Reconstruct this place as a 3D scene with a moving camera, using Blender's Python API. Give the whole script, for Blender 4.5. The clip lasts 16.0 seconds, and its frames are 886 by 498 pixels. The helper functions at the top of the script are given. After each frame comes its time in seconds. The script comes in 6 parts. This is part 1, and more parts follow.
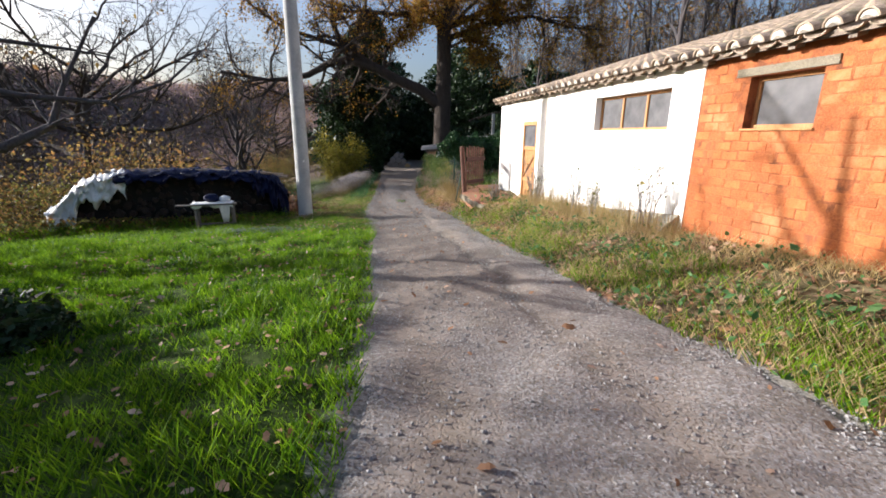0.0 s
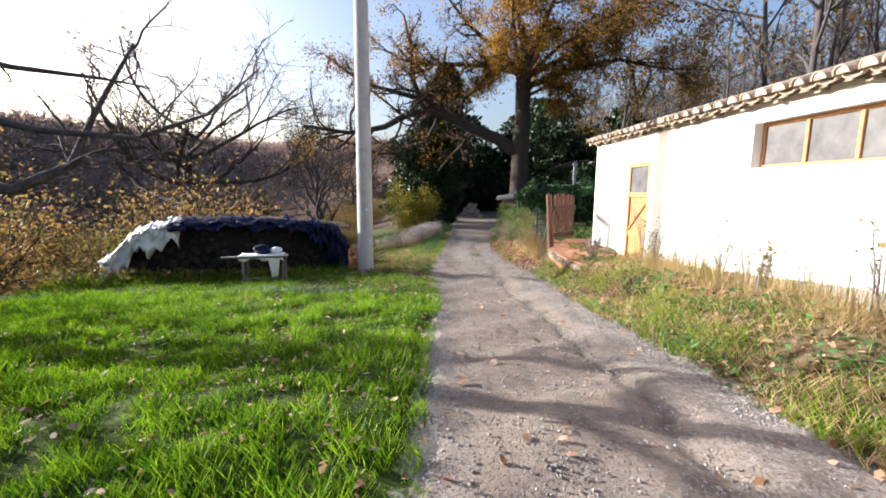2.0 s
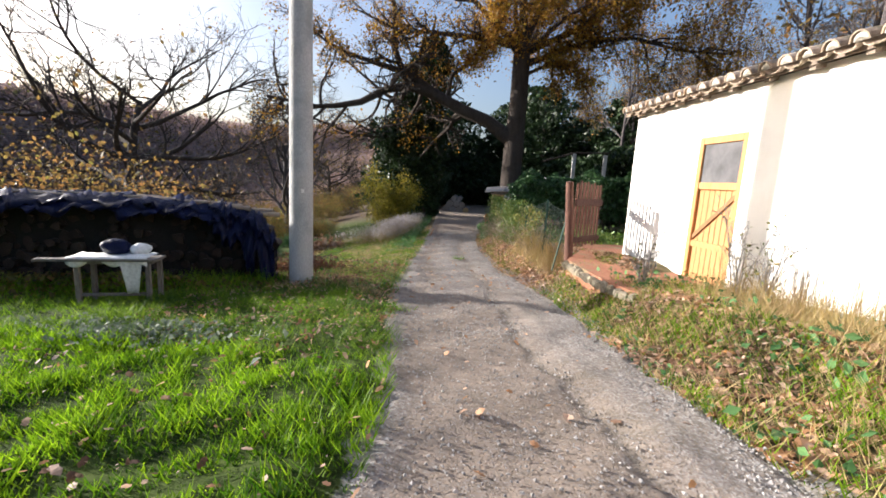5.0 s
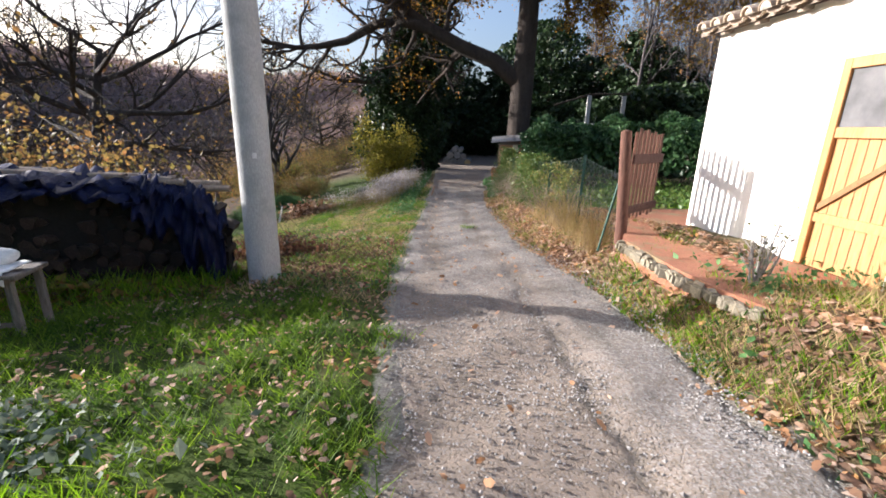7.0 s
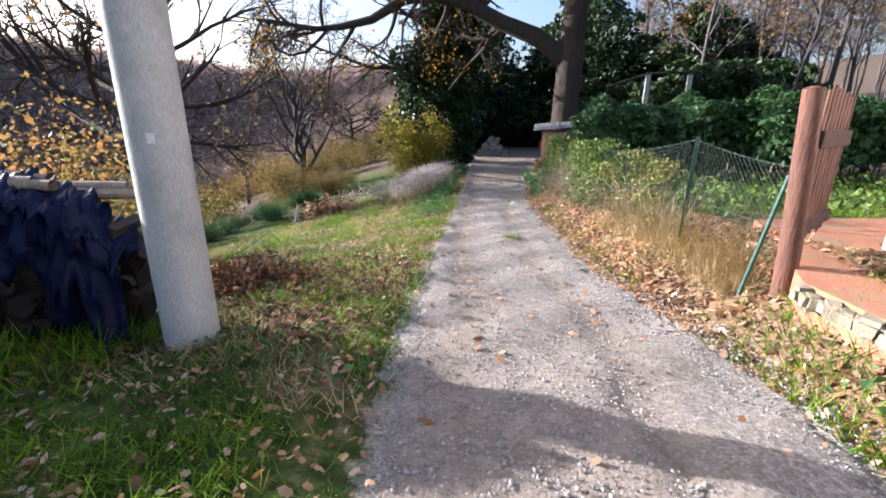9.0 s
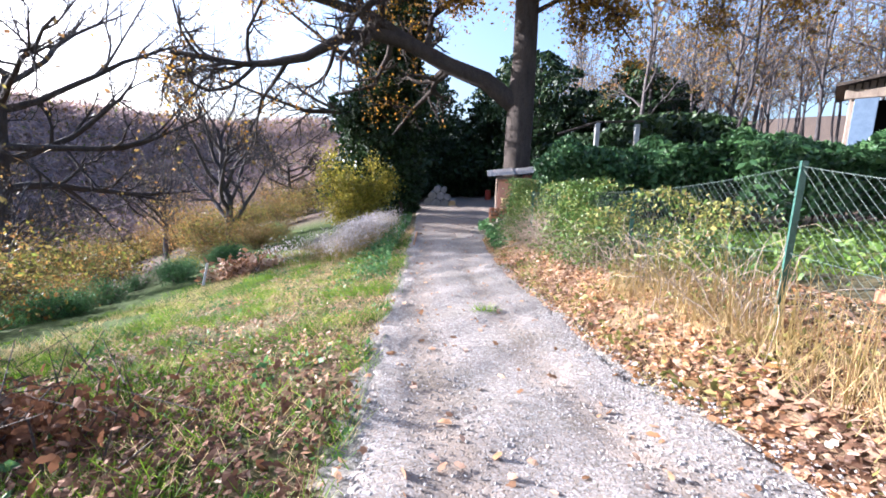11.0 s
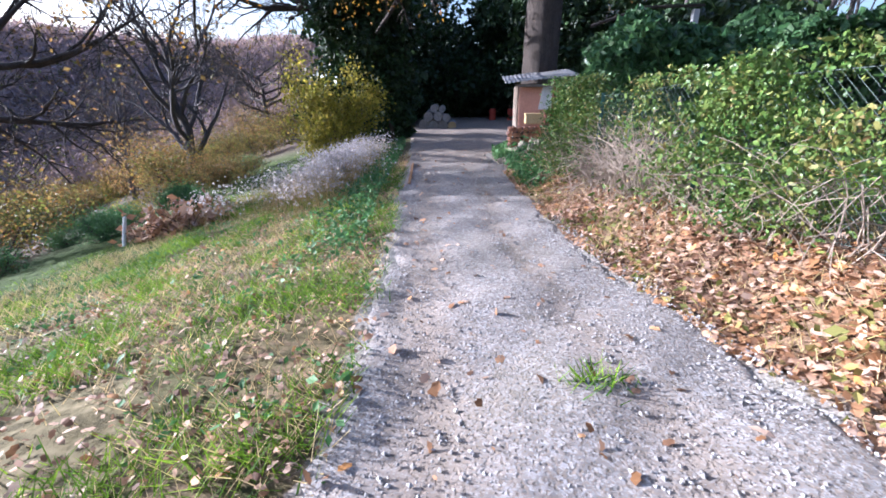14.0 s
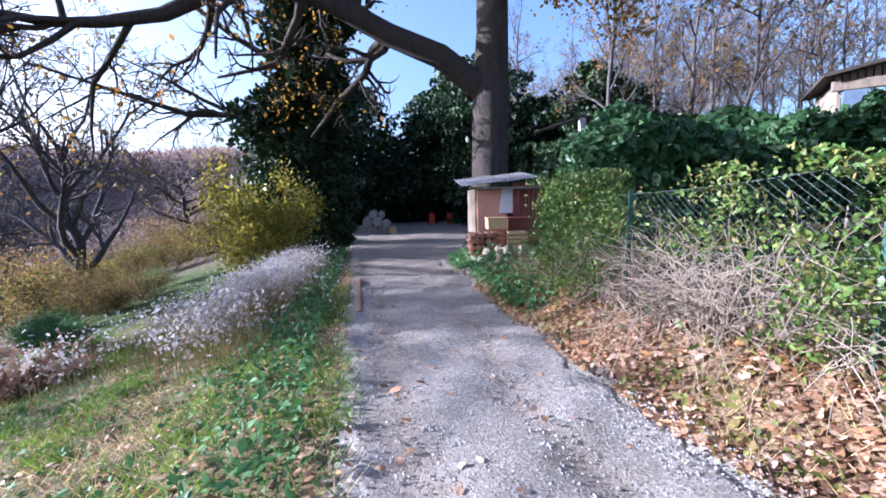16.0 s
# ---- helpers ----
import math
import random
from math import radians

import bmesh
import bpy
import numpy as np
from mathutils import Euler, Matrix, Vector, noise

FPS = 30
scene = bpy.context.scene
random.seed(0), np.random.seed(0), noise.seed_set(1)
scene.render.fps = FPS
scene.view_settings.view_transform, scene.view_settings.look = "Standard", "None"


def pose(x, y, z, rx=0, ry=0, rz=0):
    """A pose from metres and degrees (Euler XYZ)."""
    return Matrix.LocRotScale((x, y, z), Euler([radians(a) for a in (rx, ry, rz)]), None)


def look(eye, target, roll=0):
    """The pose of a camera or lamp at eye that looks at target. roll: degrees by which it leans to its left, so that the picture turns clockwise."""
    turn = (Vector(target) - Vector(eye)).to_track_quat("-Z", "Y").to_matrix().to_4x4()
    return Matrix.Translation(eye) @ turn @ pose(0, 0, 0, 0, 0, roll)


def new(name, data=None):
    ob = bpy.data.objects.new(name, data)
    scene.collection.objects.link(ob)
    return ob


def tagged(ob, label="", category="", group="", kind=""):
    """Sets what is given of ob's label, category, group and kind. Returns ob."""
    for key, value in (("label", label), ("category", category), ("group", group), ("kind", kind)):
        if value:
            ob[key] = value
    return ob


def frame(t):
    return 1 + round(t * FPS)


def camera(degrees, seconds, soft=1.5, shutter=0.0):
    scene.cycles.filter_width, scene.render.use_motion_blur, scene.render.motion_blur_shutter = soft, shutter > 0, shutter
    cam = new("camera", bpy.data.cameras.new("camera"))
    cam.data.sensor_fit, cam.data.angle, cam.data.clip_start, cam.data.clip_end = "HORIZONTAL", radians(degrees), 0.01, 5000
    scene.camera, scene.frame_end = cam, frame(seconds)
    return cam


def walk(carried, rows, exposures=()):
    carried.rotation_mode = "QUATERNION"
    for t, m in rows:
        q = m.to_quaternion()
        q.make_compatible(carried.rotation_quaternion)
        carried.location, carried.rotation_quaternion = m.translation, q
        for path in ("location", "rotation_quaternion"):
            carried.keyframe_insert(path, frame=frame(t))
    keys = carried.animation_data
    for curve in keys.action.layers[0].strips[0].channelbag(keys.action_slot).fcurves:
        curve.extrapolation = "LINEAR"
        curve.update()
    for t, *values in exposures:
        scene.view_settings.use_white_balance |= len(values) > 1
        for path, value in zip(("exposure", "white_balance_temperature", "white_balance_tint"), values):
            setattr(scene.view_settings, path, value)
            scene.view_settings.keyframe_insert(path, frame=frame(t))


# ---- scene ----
cam = camera(92.8, 16.0, soft=1.7)
PATH = [
    (0, (0.181, -0.162, 1.412), (0.157, 1.769, 0.892), 0.6),
    (0.5, (0.127, 0.34, 1.341), (-0.184, 2.259, 0.871), -0.1),
    (1, (-0.006, 0.85, 1.349), (-0.339, 2.793, 1.012), 2.3),
    (1.5, (-0.114, 1.426, 1.317), (-0.357, 3.372, 0.922), 1.4),
    (2, (-0.139, 2.001, 1.228), (-0.499, 3.947, 0.937), 0.4),
    (2.5, (-0.187, 2.632, 1.16), (-0.444, 4.59, 0.839), 3.4),
    (3, (-0.257, 3.203, 1.103), (-0.597, 5.153, 0.817), 0.6),
    (3.5, (-0.282, 3.893, 1.1), (-0.564, 5.833, 0.704), 0.9),
    (4, (-0.422, 4.454, 1.058), (-0.799, 6.372, 0.634), 0.3),
    (4.5, (-0.541, 5.012, 1.017), (-1.093, 6.892, 0.615), 0.9),
    (5, (-0.628, 5.581, 0.943), (-0.902, 7.536, 0.622), 3.1),
    (5.2, (-0.673, 5.804, 0.955), (-0.948, 7.75, 0.582), 2.7),
    (7.3, (-1.142, 8.034, 1.002), (-1.389, 9.942, 0.456), 1.2),
    (7.5, (-1.159, 8.282, 0.957), (-1.353, 10.208, 0.454), 2.4),
    (8, (-1.262, 8.923, 0.871), (-1.65, 10.828, 0.399), 0.1),
    (8.2, (-1.3, 9.167, 0.857), (-1.74, 11.05, 0.349), 0.7),
    (10.3, (-1.841, 11.639, 0.491), (-2.174, 13.518, -0.109), 0.1),
    (10.5, (-1.893, 11.885, 0.458), (-2.268, 13.787, -0.032), -1.4),
    (11, (-2.025, 12.467, 0.468), (-2.194, 14.43, 0.12), 1.1),
    (11.5, (-2.154, 12.95, 0.492), (-2.169, 14.947, 0.387), 0.4),
    (12, (-2.201, 13.537, 0.396), (-2.262, 15.515, 0.11), 0.4),
    (12.5, (-2.237, 14.226, 0.23), (-2.281, 16.156, -0.292), -0.1),
    (13, (-2.313, 14.859, 0.164), (-2.488, 16.77, -0.399), -0.1),
    (13.5, (-2.413, 15.534, 0.106), (-2.654, 17.388, -0.605), 1.5),
    (14, (-2.593, 16.157, 0.09), (-2.741, 18.032, -0.591), -0.5),
    (14.5, (-2.768, 16.819, 0.033), (-3.059, 18.703, -0.574), -0.5),
    (15, (-2.959, 17.438, -0.027), (-3.091, 19.336, -0.645), 0.5),
    (15.5, (-3.13, 18.017, -0.095), (-3.364, 19.909, -0.7), -4.2),
    (16, (-3.18, 18.394, 0.05), (-3.022, 20.375, -0.175), -1.3),
]
EXPOSURES = [(0, 1.0, 5800, 14), (1, 1.55, 5900, 14), (3, 1.45, 6000, 14), (4.5, 1.3, 6000, 14), (5.2, 1.35, 6000, 14), (8, 1.5, 5700, 16), (10.5, 2.35, 5500, 18), (11.5, 2.3, 5300, 19), (12, 2.5, 5300, 19), (13, 2.05, 5200, 20), (14.5, 1.95, 5000, 20), (16, 1.95, 4900, 22)]
walk(cam, [(t, look(eye, target, roll)) for t, eye, target, roll in PATH], EXPOSURES)

# ---- light ----
SUN_EL, SUN_DIR = radians(17.0), Vector((1.0, -0.16, 0.0)).normalized()
world = bpy.data.worlds.new("world")
scene.world = world
world.use_nodes = True
wn = world.node_tree
sky = wn.nodes.new("ShaderNodeTexSky")
sky.sky_type, sky.sun_disc, sky.sun_elevation = "NISHITA", False, SUN_EL
sky.sun_rotation = math.atan2(-SUN_DIR.x, -SUN_DIR.y)
sky.air_density, sky.dust_density, sky.ozone_density = 1.0, 4.5, 1.6
wn.links.new(sky.outputs[0], wn.nodes["Background"].inputs[0])
wn.nodes["Background"].inputs[1].default_value = 0.1
sun = new("sun", bpy.data.lights.new("sun", "SUN"))
sun.data.energy, sun.data.angle, sun.data.color = 5.0, radians(0.6), (1.0, 0.91, 0.78)
sun.matrix_world = look((0, 0, 0), (SUN_DIR.x, SUN_DIR.y, -math.tan(SUN_EL)))
sun.location = (-40, 10, 40)


# ---- materials ----
def nodes_of(name):
    m = bpy.data.materials.new(name)
    m.use_nodes = True
    nt = m.node_tree
    return m, nt, nt.nodes["Principled BSDF"]


def ramp(nt, fac, stops):
    r = nt.nodes.new("ShaderNodeValToRGB")
    while len(r.color_ramp.elements) < len(stops):
        r.color_ramp.elements.new(0.5)
    for e, (p, c) in zip(r.color_ramp.elements, stops):
        e.position, e.color = p, (*c, 1)
    nt.links.new(fac, r.inputs[0])
    return r.outputs[0]


def tex(nt, scale, detail=6, rough=0.6, coords="Object", stretch=None, distort=0.0):
    n = nt.nodes.new("ShaderNodeTexNoise")
    n.inputs["Scale"].default_value, n.inputs["Detail"].default_value = scale, detail
    n.inputs["Roughness"].default_value, n.inputs["Distortion"].default_value = rough, distort
    src = nt.nodes.new("ShaderNodeNewGeometry").outputs["Position"] if coords == "World" else nt.nodes.new("ShaderNodeTexCoord").outputs["Object"]
    if stretch:
        mp = nt.nodes.new("ShaderNodeMapping")
        mp.inputs["Scale"].default_value = stretch
        nt.links.new(src, mp.inputs[0])
        src = mp.outputs[0]
    nt.links.new(src, n.inputs[0])
    return n.outputs[0]


def mixc(nt, fac, a, b, mode="MIX"):
    n = nt.nodes.new("ShaderNodeMix")
    n.data_type, n.blend_type = "RGBA", mode
    for sock, v in ((n.inputs[0], fac), (n.inputs[6], a), (n.inputs[7], b)):
        if hasattr(v, "links"):
            nt.links.new(v, sock)
        elif isinstance(v, tuple):
            sock.default_value = (*v, 1)
        else:
            sock.default_value = v
    return n.outputs[2]


def math_node(nt, op, a, b):
    n = nt.nodes.new("ShaderNodeMath")
    n.operation, n.use_clamp = op, True
    for sock, v in zip(n.inputs, (a, b)):
        if hasattr(v, "links"):
            nt.links.new(v, sock)
        else:
            sock.default_value = v
    return n.outputs[0]


def bumped(nt, bsdf, height, strength, dist=0.02):
    b = nt.nodes.new("ShaderNodeBump")
    b.inputs["Strength"].default_value, b.inputs["Distance"].default_value = strength, dist
    nt.links.new(height, b.inputs["Height"])
    nt.links.new(b.outputs[0], bsdf.inputs["Normal"])


def surface(name, dark, light, scale=6, fine=60, rough=0.8, bump=0.4, metal=0.0, stain=None, stain_scale=1.2, stretch=None, vary=0.0, coords="Object", dist=0.02, spec=0.3):
    """Two-scale noise paint: coarse and fine variation, an optional stain colour, and relief."""
    m, nt, b = nodes_of(name)
    a, f = tex(nt, scale, coords=coords, stretch=stretch), tex(nt, fine, 4, coords=coords, stretch=stretch)
    c = ramp(nt, a, [(0.3, dark), (0.7, light)])
    c = mixc(nt, 0.5, c, ramp(nt, f, [(0.25, tuple(v * 0.55 for v in dark)), (0.75, tuple(min(1, v * 1.2) for v in light))]))
    if stain:
        k = ramp(nt, tex(nt, stain_scale, 8, 0.65, coords=coords), [(0.5, (0, 0, 0)), (0.68, (1, 1, 1))])
        c = mixc(nt, k, c, stain)
    if vary:
        hs = nt.nodes.new("ShaderNodeHueSaturation")
        oi = nt.nodes.new("ShaderNodeObjectInfo").outputs["Random"]
        mr = nt.nodes.new("ShaderNodeMapRange")
        mr.inputs[3].default_value, mr.inputs[4].default_value = 1 - vary, 1 + vary
        nt.links.new(oi, mr.inputs[0])
        nt.links.new(mr.outputs[0], hs.inputs["Value"])
        nt.links.new(c, hs.inputs["Color"])
        c = hs.outputs[0]
    nt.links.new(c, b.inputs["Base Color"])
    b.inputs["Roughness"].default_value, b.inputs["Metallic"].default_value = rough, metal
    b.inputs["Specular IOR Level"].default_value = spec
    if bump:
        bumped(nt, b, f, bump, dist)
    return m


def leafy(name, stops, rough=0.6, through_light=0.35):
    """Leaves or blades: each island takes its own colour from the stops, and some light passes through."""
    m, nt, b = nodes_of(name)
    c = ramp(nt, nt.nodes.new("ShaderNodeNewGeometry").outputs["Random Per Island"], stops)
    c = mixc(nt, 0.35, c, ramp(nt, tex(nt, 1.3, 3, coords="World"), [(0.35, tuple(v * 0.6 for v in stops[0][1])), (0.65, stops[-1][1])]))
    nt.links.new(c, b.inputs["Base Color"])
    b.inputs["Roughness"].default_value, b.inputs["Specular IOR Level"].default_value = rough, 0.25
    t = nt.nodes.new("ShaderNodeBsdfTranslucent")
    nt.links.new(c, t.inputs[0])
    mx = nt.nodes.new("ShaderNodeMixShader")
    mx.inputs[0].default_value = through_light
    nt.links.new(b.outputs[0], mx.inputs[1])
    nt.links.new(t.outputs[0], mx.inputs[2])
    nt.links.new(mx.outputs[0], nt.nodes["Material Output"].inputs[0])
    return m


def ground_material():
    """Soil under grass: the zone attribute says where it is green (R), leaf-strewn (G), gravelled (B)."""
    m, nt, b = nodes_of("ground")
    at = nt.nodes.new("ShaderNodeAttribute")
    at.attribute_name = "zone"
    sp = nt.nodes.new("ShaderNodeSeparateColor")
    nt.links.new(at.outputs[0], sp.inputs[0])
    big, mid, fine = tex(nt, 0.9, 6, coords="World"), tex(nt, 7, 6, coords="World"), tex(nt, 55, 5, coords="World")
    dry = ramp(nt, mid, [(0.3, (0.06, 0.05, 0.025)), (0.5, (0.12, 0.10, 0.05)), (0.72, (0.21, 0.175, 0.10))])
    green = ramp(nt, mid, [(0.28, (0.012, 0.026, 0.004)), (0.5, (0.03, 0.065, 0.007)), (0.72, (0.07, 0.12, 0.012))])
    litter = ramp(nt, fine, [(0.3, (0.06, 0.035, 0.02)), (0.5, (0.15, 0.095, 0.06)), (0.7, (0.30, 0.20, 0.13))])
    gravel = ramp(nt, fine, [(0.3, (0.15, 0.14, 0.12)), (0.55, (0.30, 0.28, 0.25)), (0.75, (0.5, 0.48, 0.45))])

    def mask(sock, src):
        v = math_node(nt, "ADD", sock, math_node(nt, "MULTIPLY", src, 1.0))
        return ramp(nt, math_node(nt, "SUBTRACT", v, 0.62), [(0.2, (0, 0, 0)), (0.42, (1, 1, 1))])
    c = mixc(nt, mask(sp.outputs[0], big), dry, green)
    c = mixc(nt, mask(sp.outputs[1], mid), c, litter)
    c = mixc(nt, mask(sp.outputs[2], mid), c, gravel)
    c = mixc(nt, at.outputs["Alpha"], c, ramp(nt, mid, [(0.3, (0.06, 0.045, 0.035)), (0.7, (0.16, 0.12, 0.09))]))
    nt.links.new(c, b.inputs["Base Color"])
    b.inputs["Roughness"].default_value, b.inputs["Specular IOR Level"].default_value = 0.95, 0.1
    bumped(nt, b, math_node(nt, "ADD", mid, fine), 0.7, 0.05)
    return m


def road_material():
    """Compacted pale gravel with two worn tracks; the zone attribute gives the wheel tracks and browner far end (R),
    the loose stone (G) and the shade painted in the rut lip (B).
    """
    m, nt, b = nodes_of("road_gravel")
    at = nt.nodes.new("ShaderNodeAttribute")
    at.attribute_name = "zone"
    sp = nt.nodes.new("ShaderNodeSeparateColor")
    nt.links.new(at.outputs[0], sp.inputs[0])
    big, mid, fine = tex(nt, 0.8, 6, coords="World"), tex(nt, 5, 7, 0.7, coords="World"), tex(nt, 70, 5, 0.7, coords="World")
    vor = nt.nodes.new("ShaderNodeTexVoronoi")
    vor.inputs["Scale"].default_value = 42
    nt.links.new(nt.nodes.new("ShaderNodeNewGeometry").outputs["Position"], vor.inputs[0])
    stone = ramp(nt, vor.outputs["Color"], [(0.15, (0.14, 0.132, 0.125)), (0.5, (0.24, 0.232, 0.225)), (0.85, (0.38, 0.37, 0.36))])
    earth = ramp(nt, mid, [(0.3, (0.14, 0.11, 0.085)), (0.7, (0.30, 0.245, 0.195))])
    c = mixc(nt, ramp(nt, fine, [(0.38, (0, 0, 0)), (0.58, (1, 1, 1))]), earth, stone)
    packed = mixc(nt, ramp(nt, fine, [(0.5, (0, 0, 0)), (0.72, (0.6, 0.6, 0.6))]), earth, stone)
    c = mixc(nt, math_node(nt, "MULTIPLY", sp.outputs[0], ramp(nt, mid, [(0.3, (0.55, 0.55, 0.55)), (0.6, (1, 1, 1))])), c, packed)
    c = mixc(nt, ramp(nt, big, [(0.52, (0, 0, 0)), (0.8, (0.45, 0.45, 0.45))]), c, (0.14, 0.12, 0.075))
    # darker colour along the rut lip, painting the shade of its step
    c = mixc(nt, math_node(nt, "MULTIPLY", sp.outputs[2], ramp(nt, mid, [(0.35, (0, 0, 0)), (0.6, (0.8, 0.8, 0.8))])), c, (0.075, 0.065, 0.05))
    nt.links.new(c, b.inputs["Base Color"])
    b.inputs["Roughness"].default_value, b.inputs["Specular IOR Level"].default_value = 0.9, 0.2
    bumped(nt, b, math_node(nt, "ADD", fine, vor.outputs["Distance"]), 0.7, 0.03)
    return m


def plaster():
    m, nt, b = nodes_of("white_plaster")
    a, f = tex(nt, 1.5, 8), tex(nt, 60, 5)
    c = ramp(nt, a, [(0.3, (0.74, 0.73, 0.69)), (0.7, (0.86, 0.85, 0.82))])
    drip = tex(nt, 2.2, 7, 0.65, stretch=(1.0, 1.0, 0.22))
    c = mixc(nt, ramp(nt, drip, [(0.55, (0, 0, 0)), (0.8, (0.35, 0.35, 0.35))]), c, (0.55, 0.53, 0.46))
    nt.links.new(c, b.inputs["Base Color"])
    b.inputs["Roughness"].default_value = 0.85
    bumped(nt, b, math_node(nt, "ADD", f, tex(nt, 9, 4)), 0.3, 0.015)
    return m


def weathered_brick():
    """Orange brick with dark weathering, smears of pale mortar and spalled faces."""
    m, nt, b = nodes_of("weathered_brick")
    a, f = tex(nt, 4, 7, coords="World"), tex(nt, 45, 5, coords="World")
    c = ramp(nt, a, [(0.28, (0.36, 0.085, 0.02)), (0.5, (0.44, 0.12, 0.026)), (0.74, (0.54, 0.19, 0.055))])
    c = mixc(nt, 0.45, c, ramp(nt, f, [(0.25, (0.20, 0.05, 0.015)), (0.75, (0.64, 0.24, 0.08))]))
    hs = nt.nodes.new("ShaderNodeHueSaturation")
    mr = nt.nodes.new("ShaderNodeMapRange")
    mr.inputs[3].default_value, mr.inputs[4].default_value = 0.78, 1.05
    nt.links.new(nt.nodes.new("ShaderNodeObjectInfo").outputs["Random"], mr.inputs[0])
    nt.links.new(mr.outputs[0], hs.inputs["Value"])
    nt.links.new(c, hs.inputs["Color"])
    c = hs.outputs[0]
    c = mixc(nt, ramp(nt, tex(nt, 1.1, 9, 0.7, coords="World", distort=0.6), [(0.5, (0, 0, 0)), (0.64, (0.8, 0.8, 0.8))]), c, (0.50, 0.24, 0.10))
    c = mixc(nt, ramp(nt, tex(nt, 2.3, 8, 0.7, coords="World", stretch=(1, 1, 0.5)), [(0.56, (0, 0, 0)), (0.7, (0.7, 0.7, 0.7))]), c, (0.16, 0.06, 0.03))
    nt.links.new(c, b.inputs["Base Color"])
    b.inputs["Roughness"].default_value = 0.9
    bumped(nt, b, math_node(nt, "ADD", f, a), 0.8, 0.02)
    return m


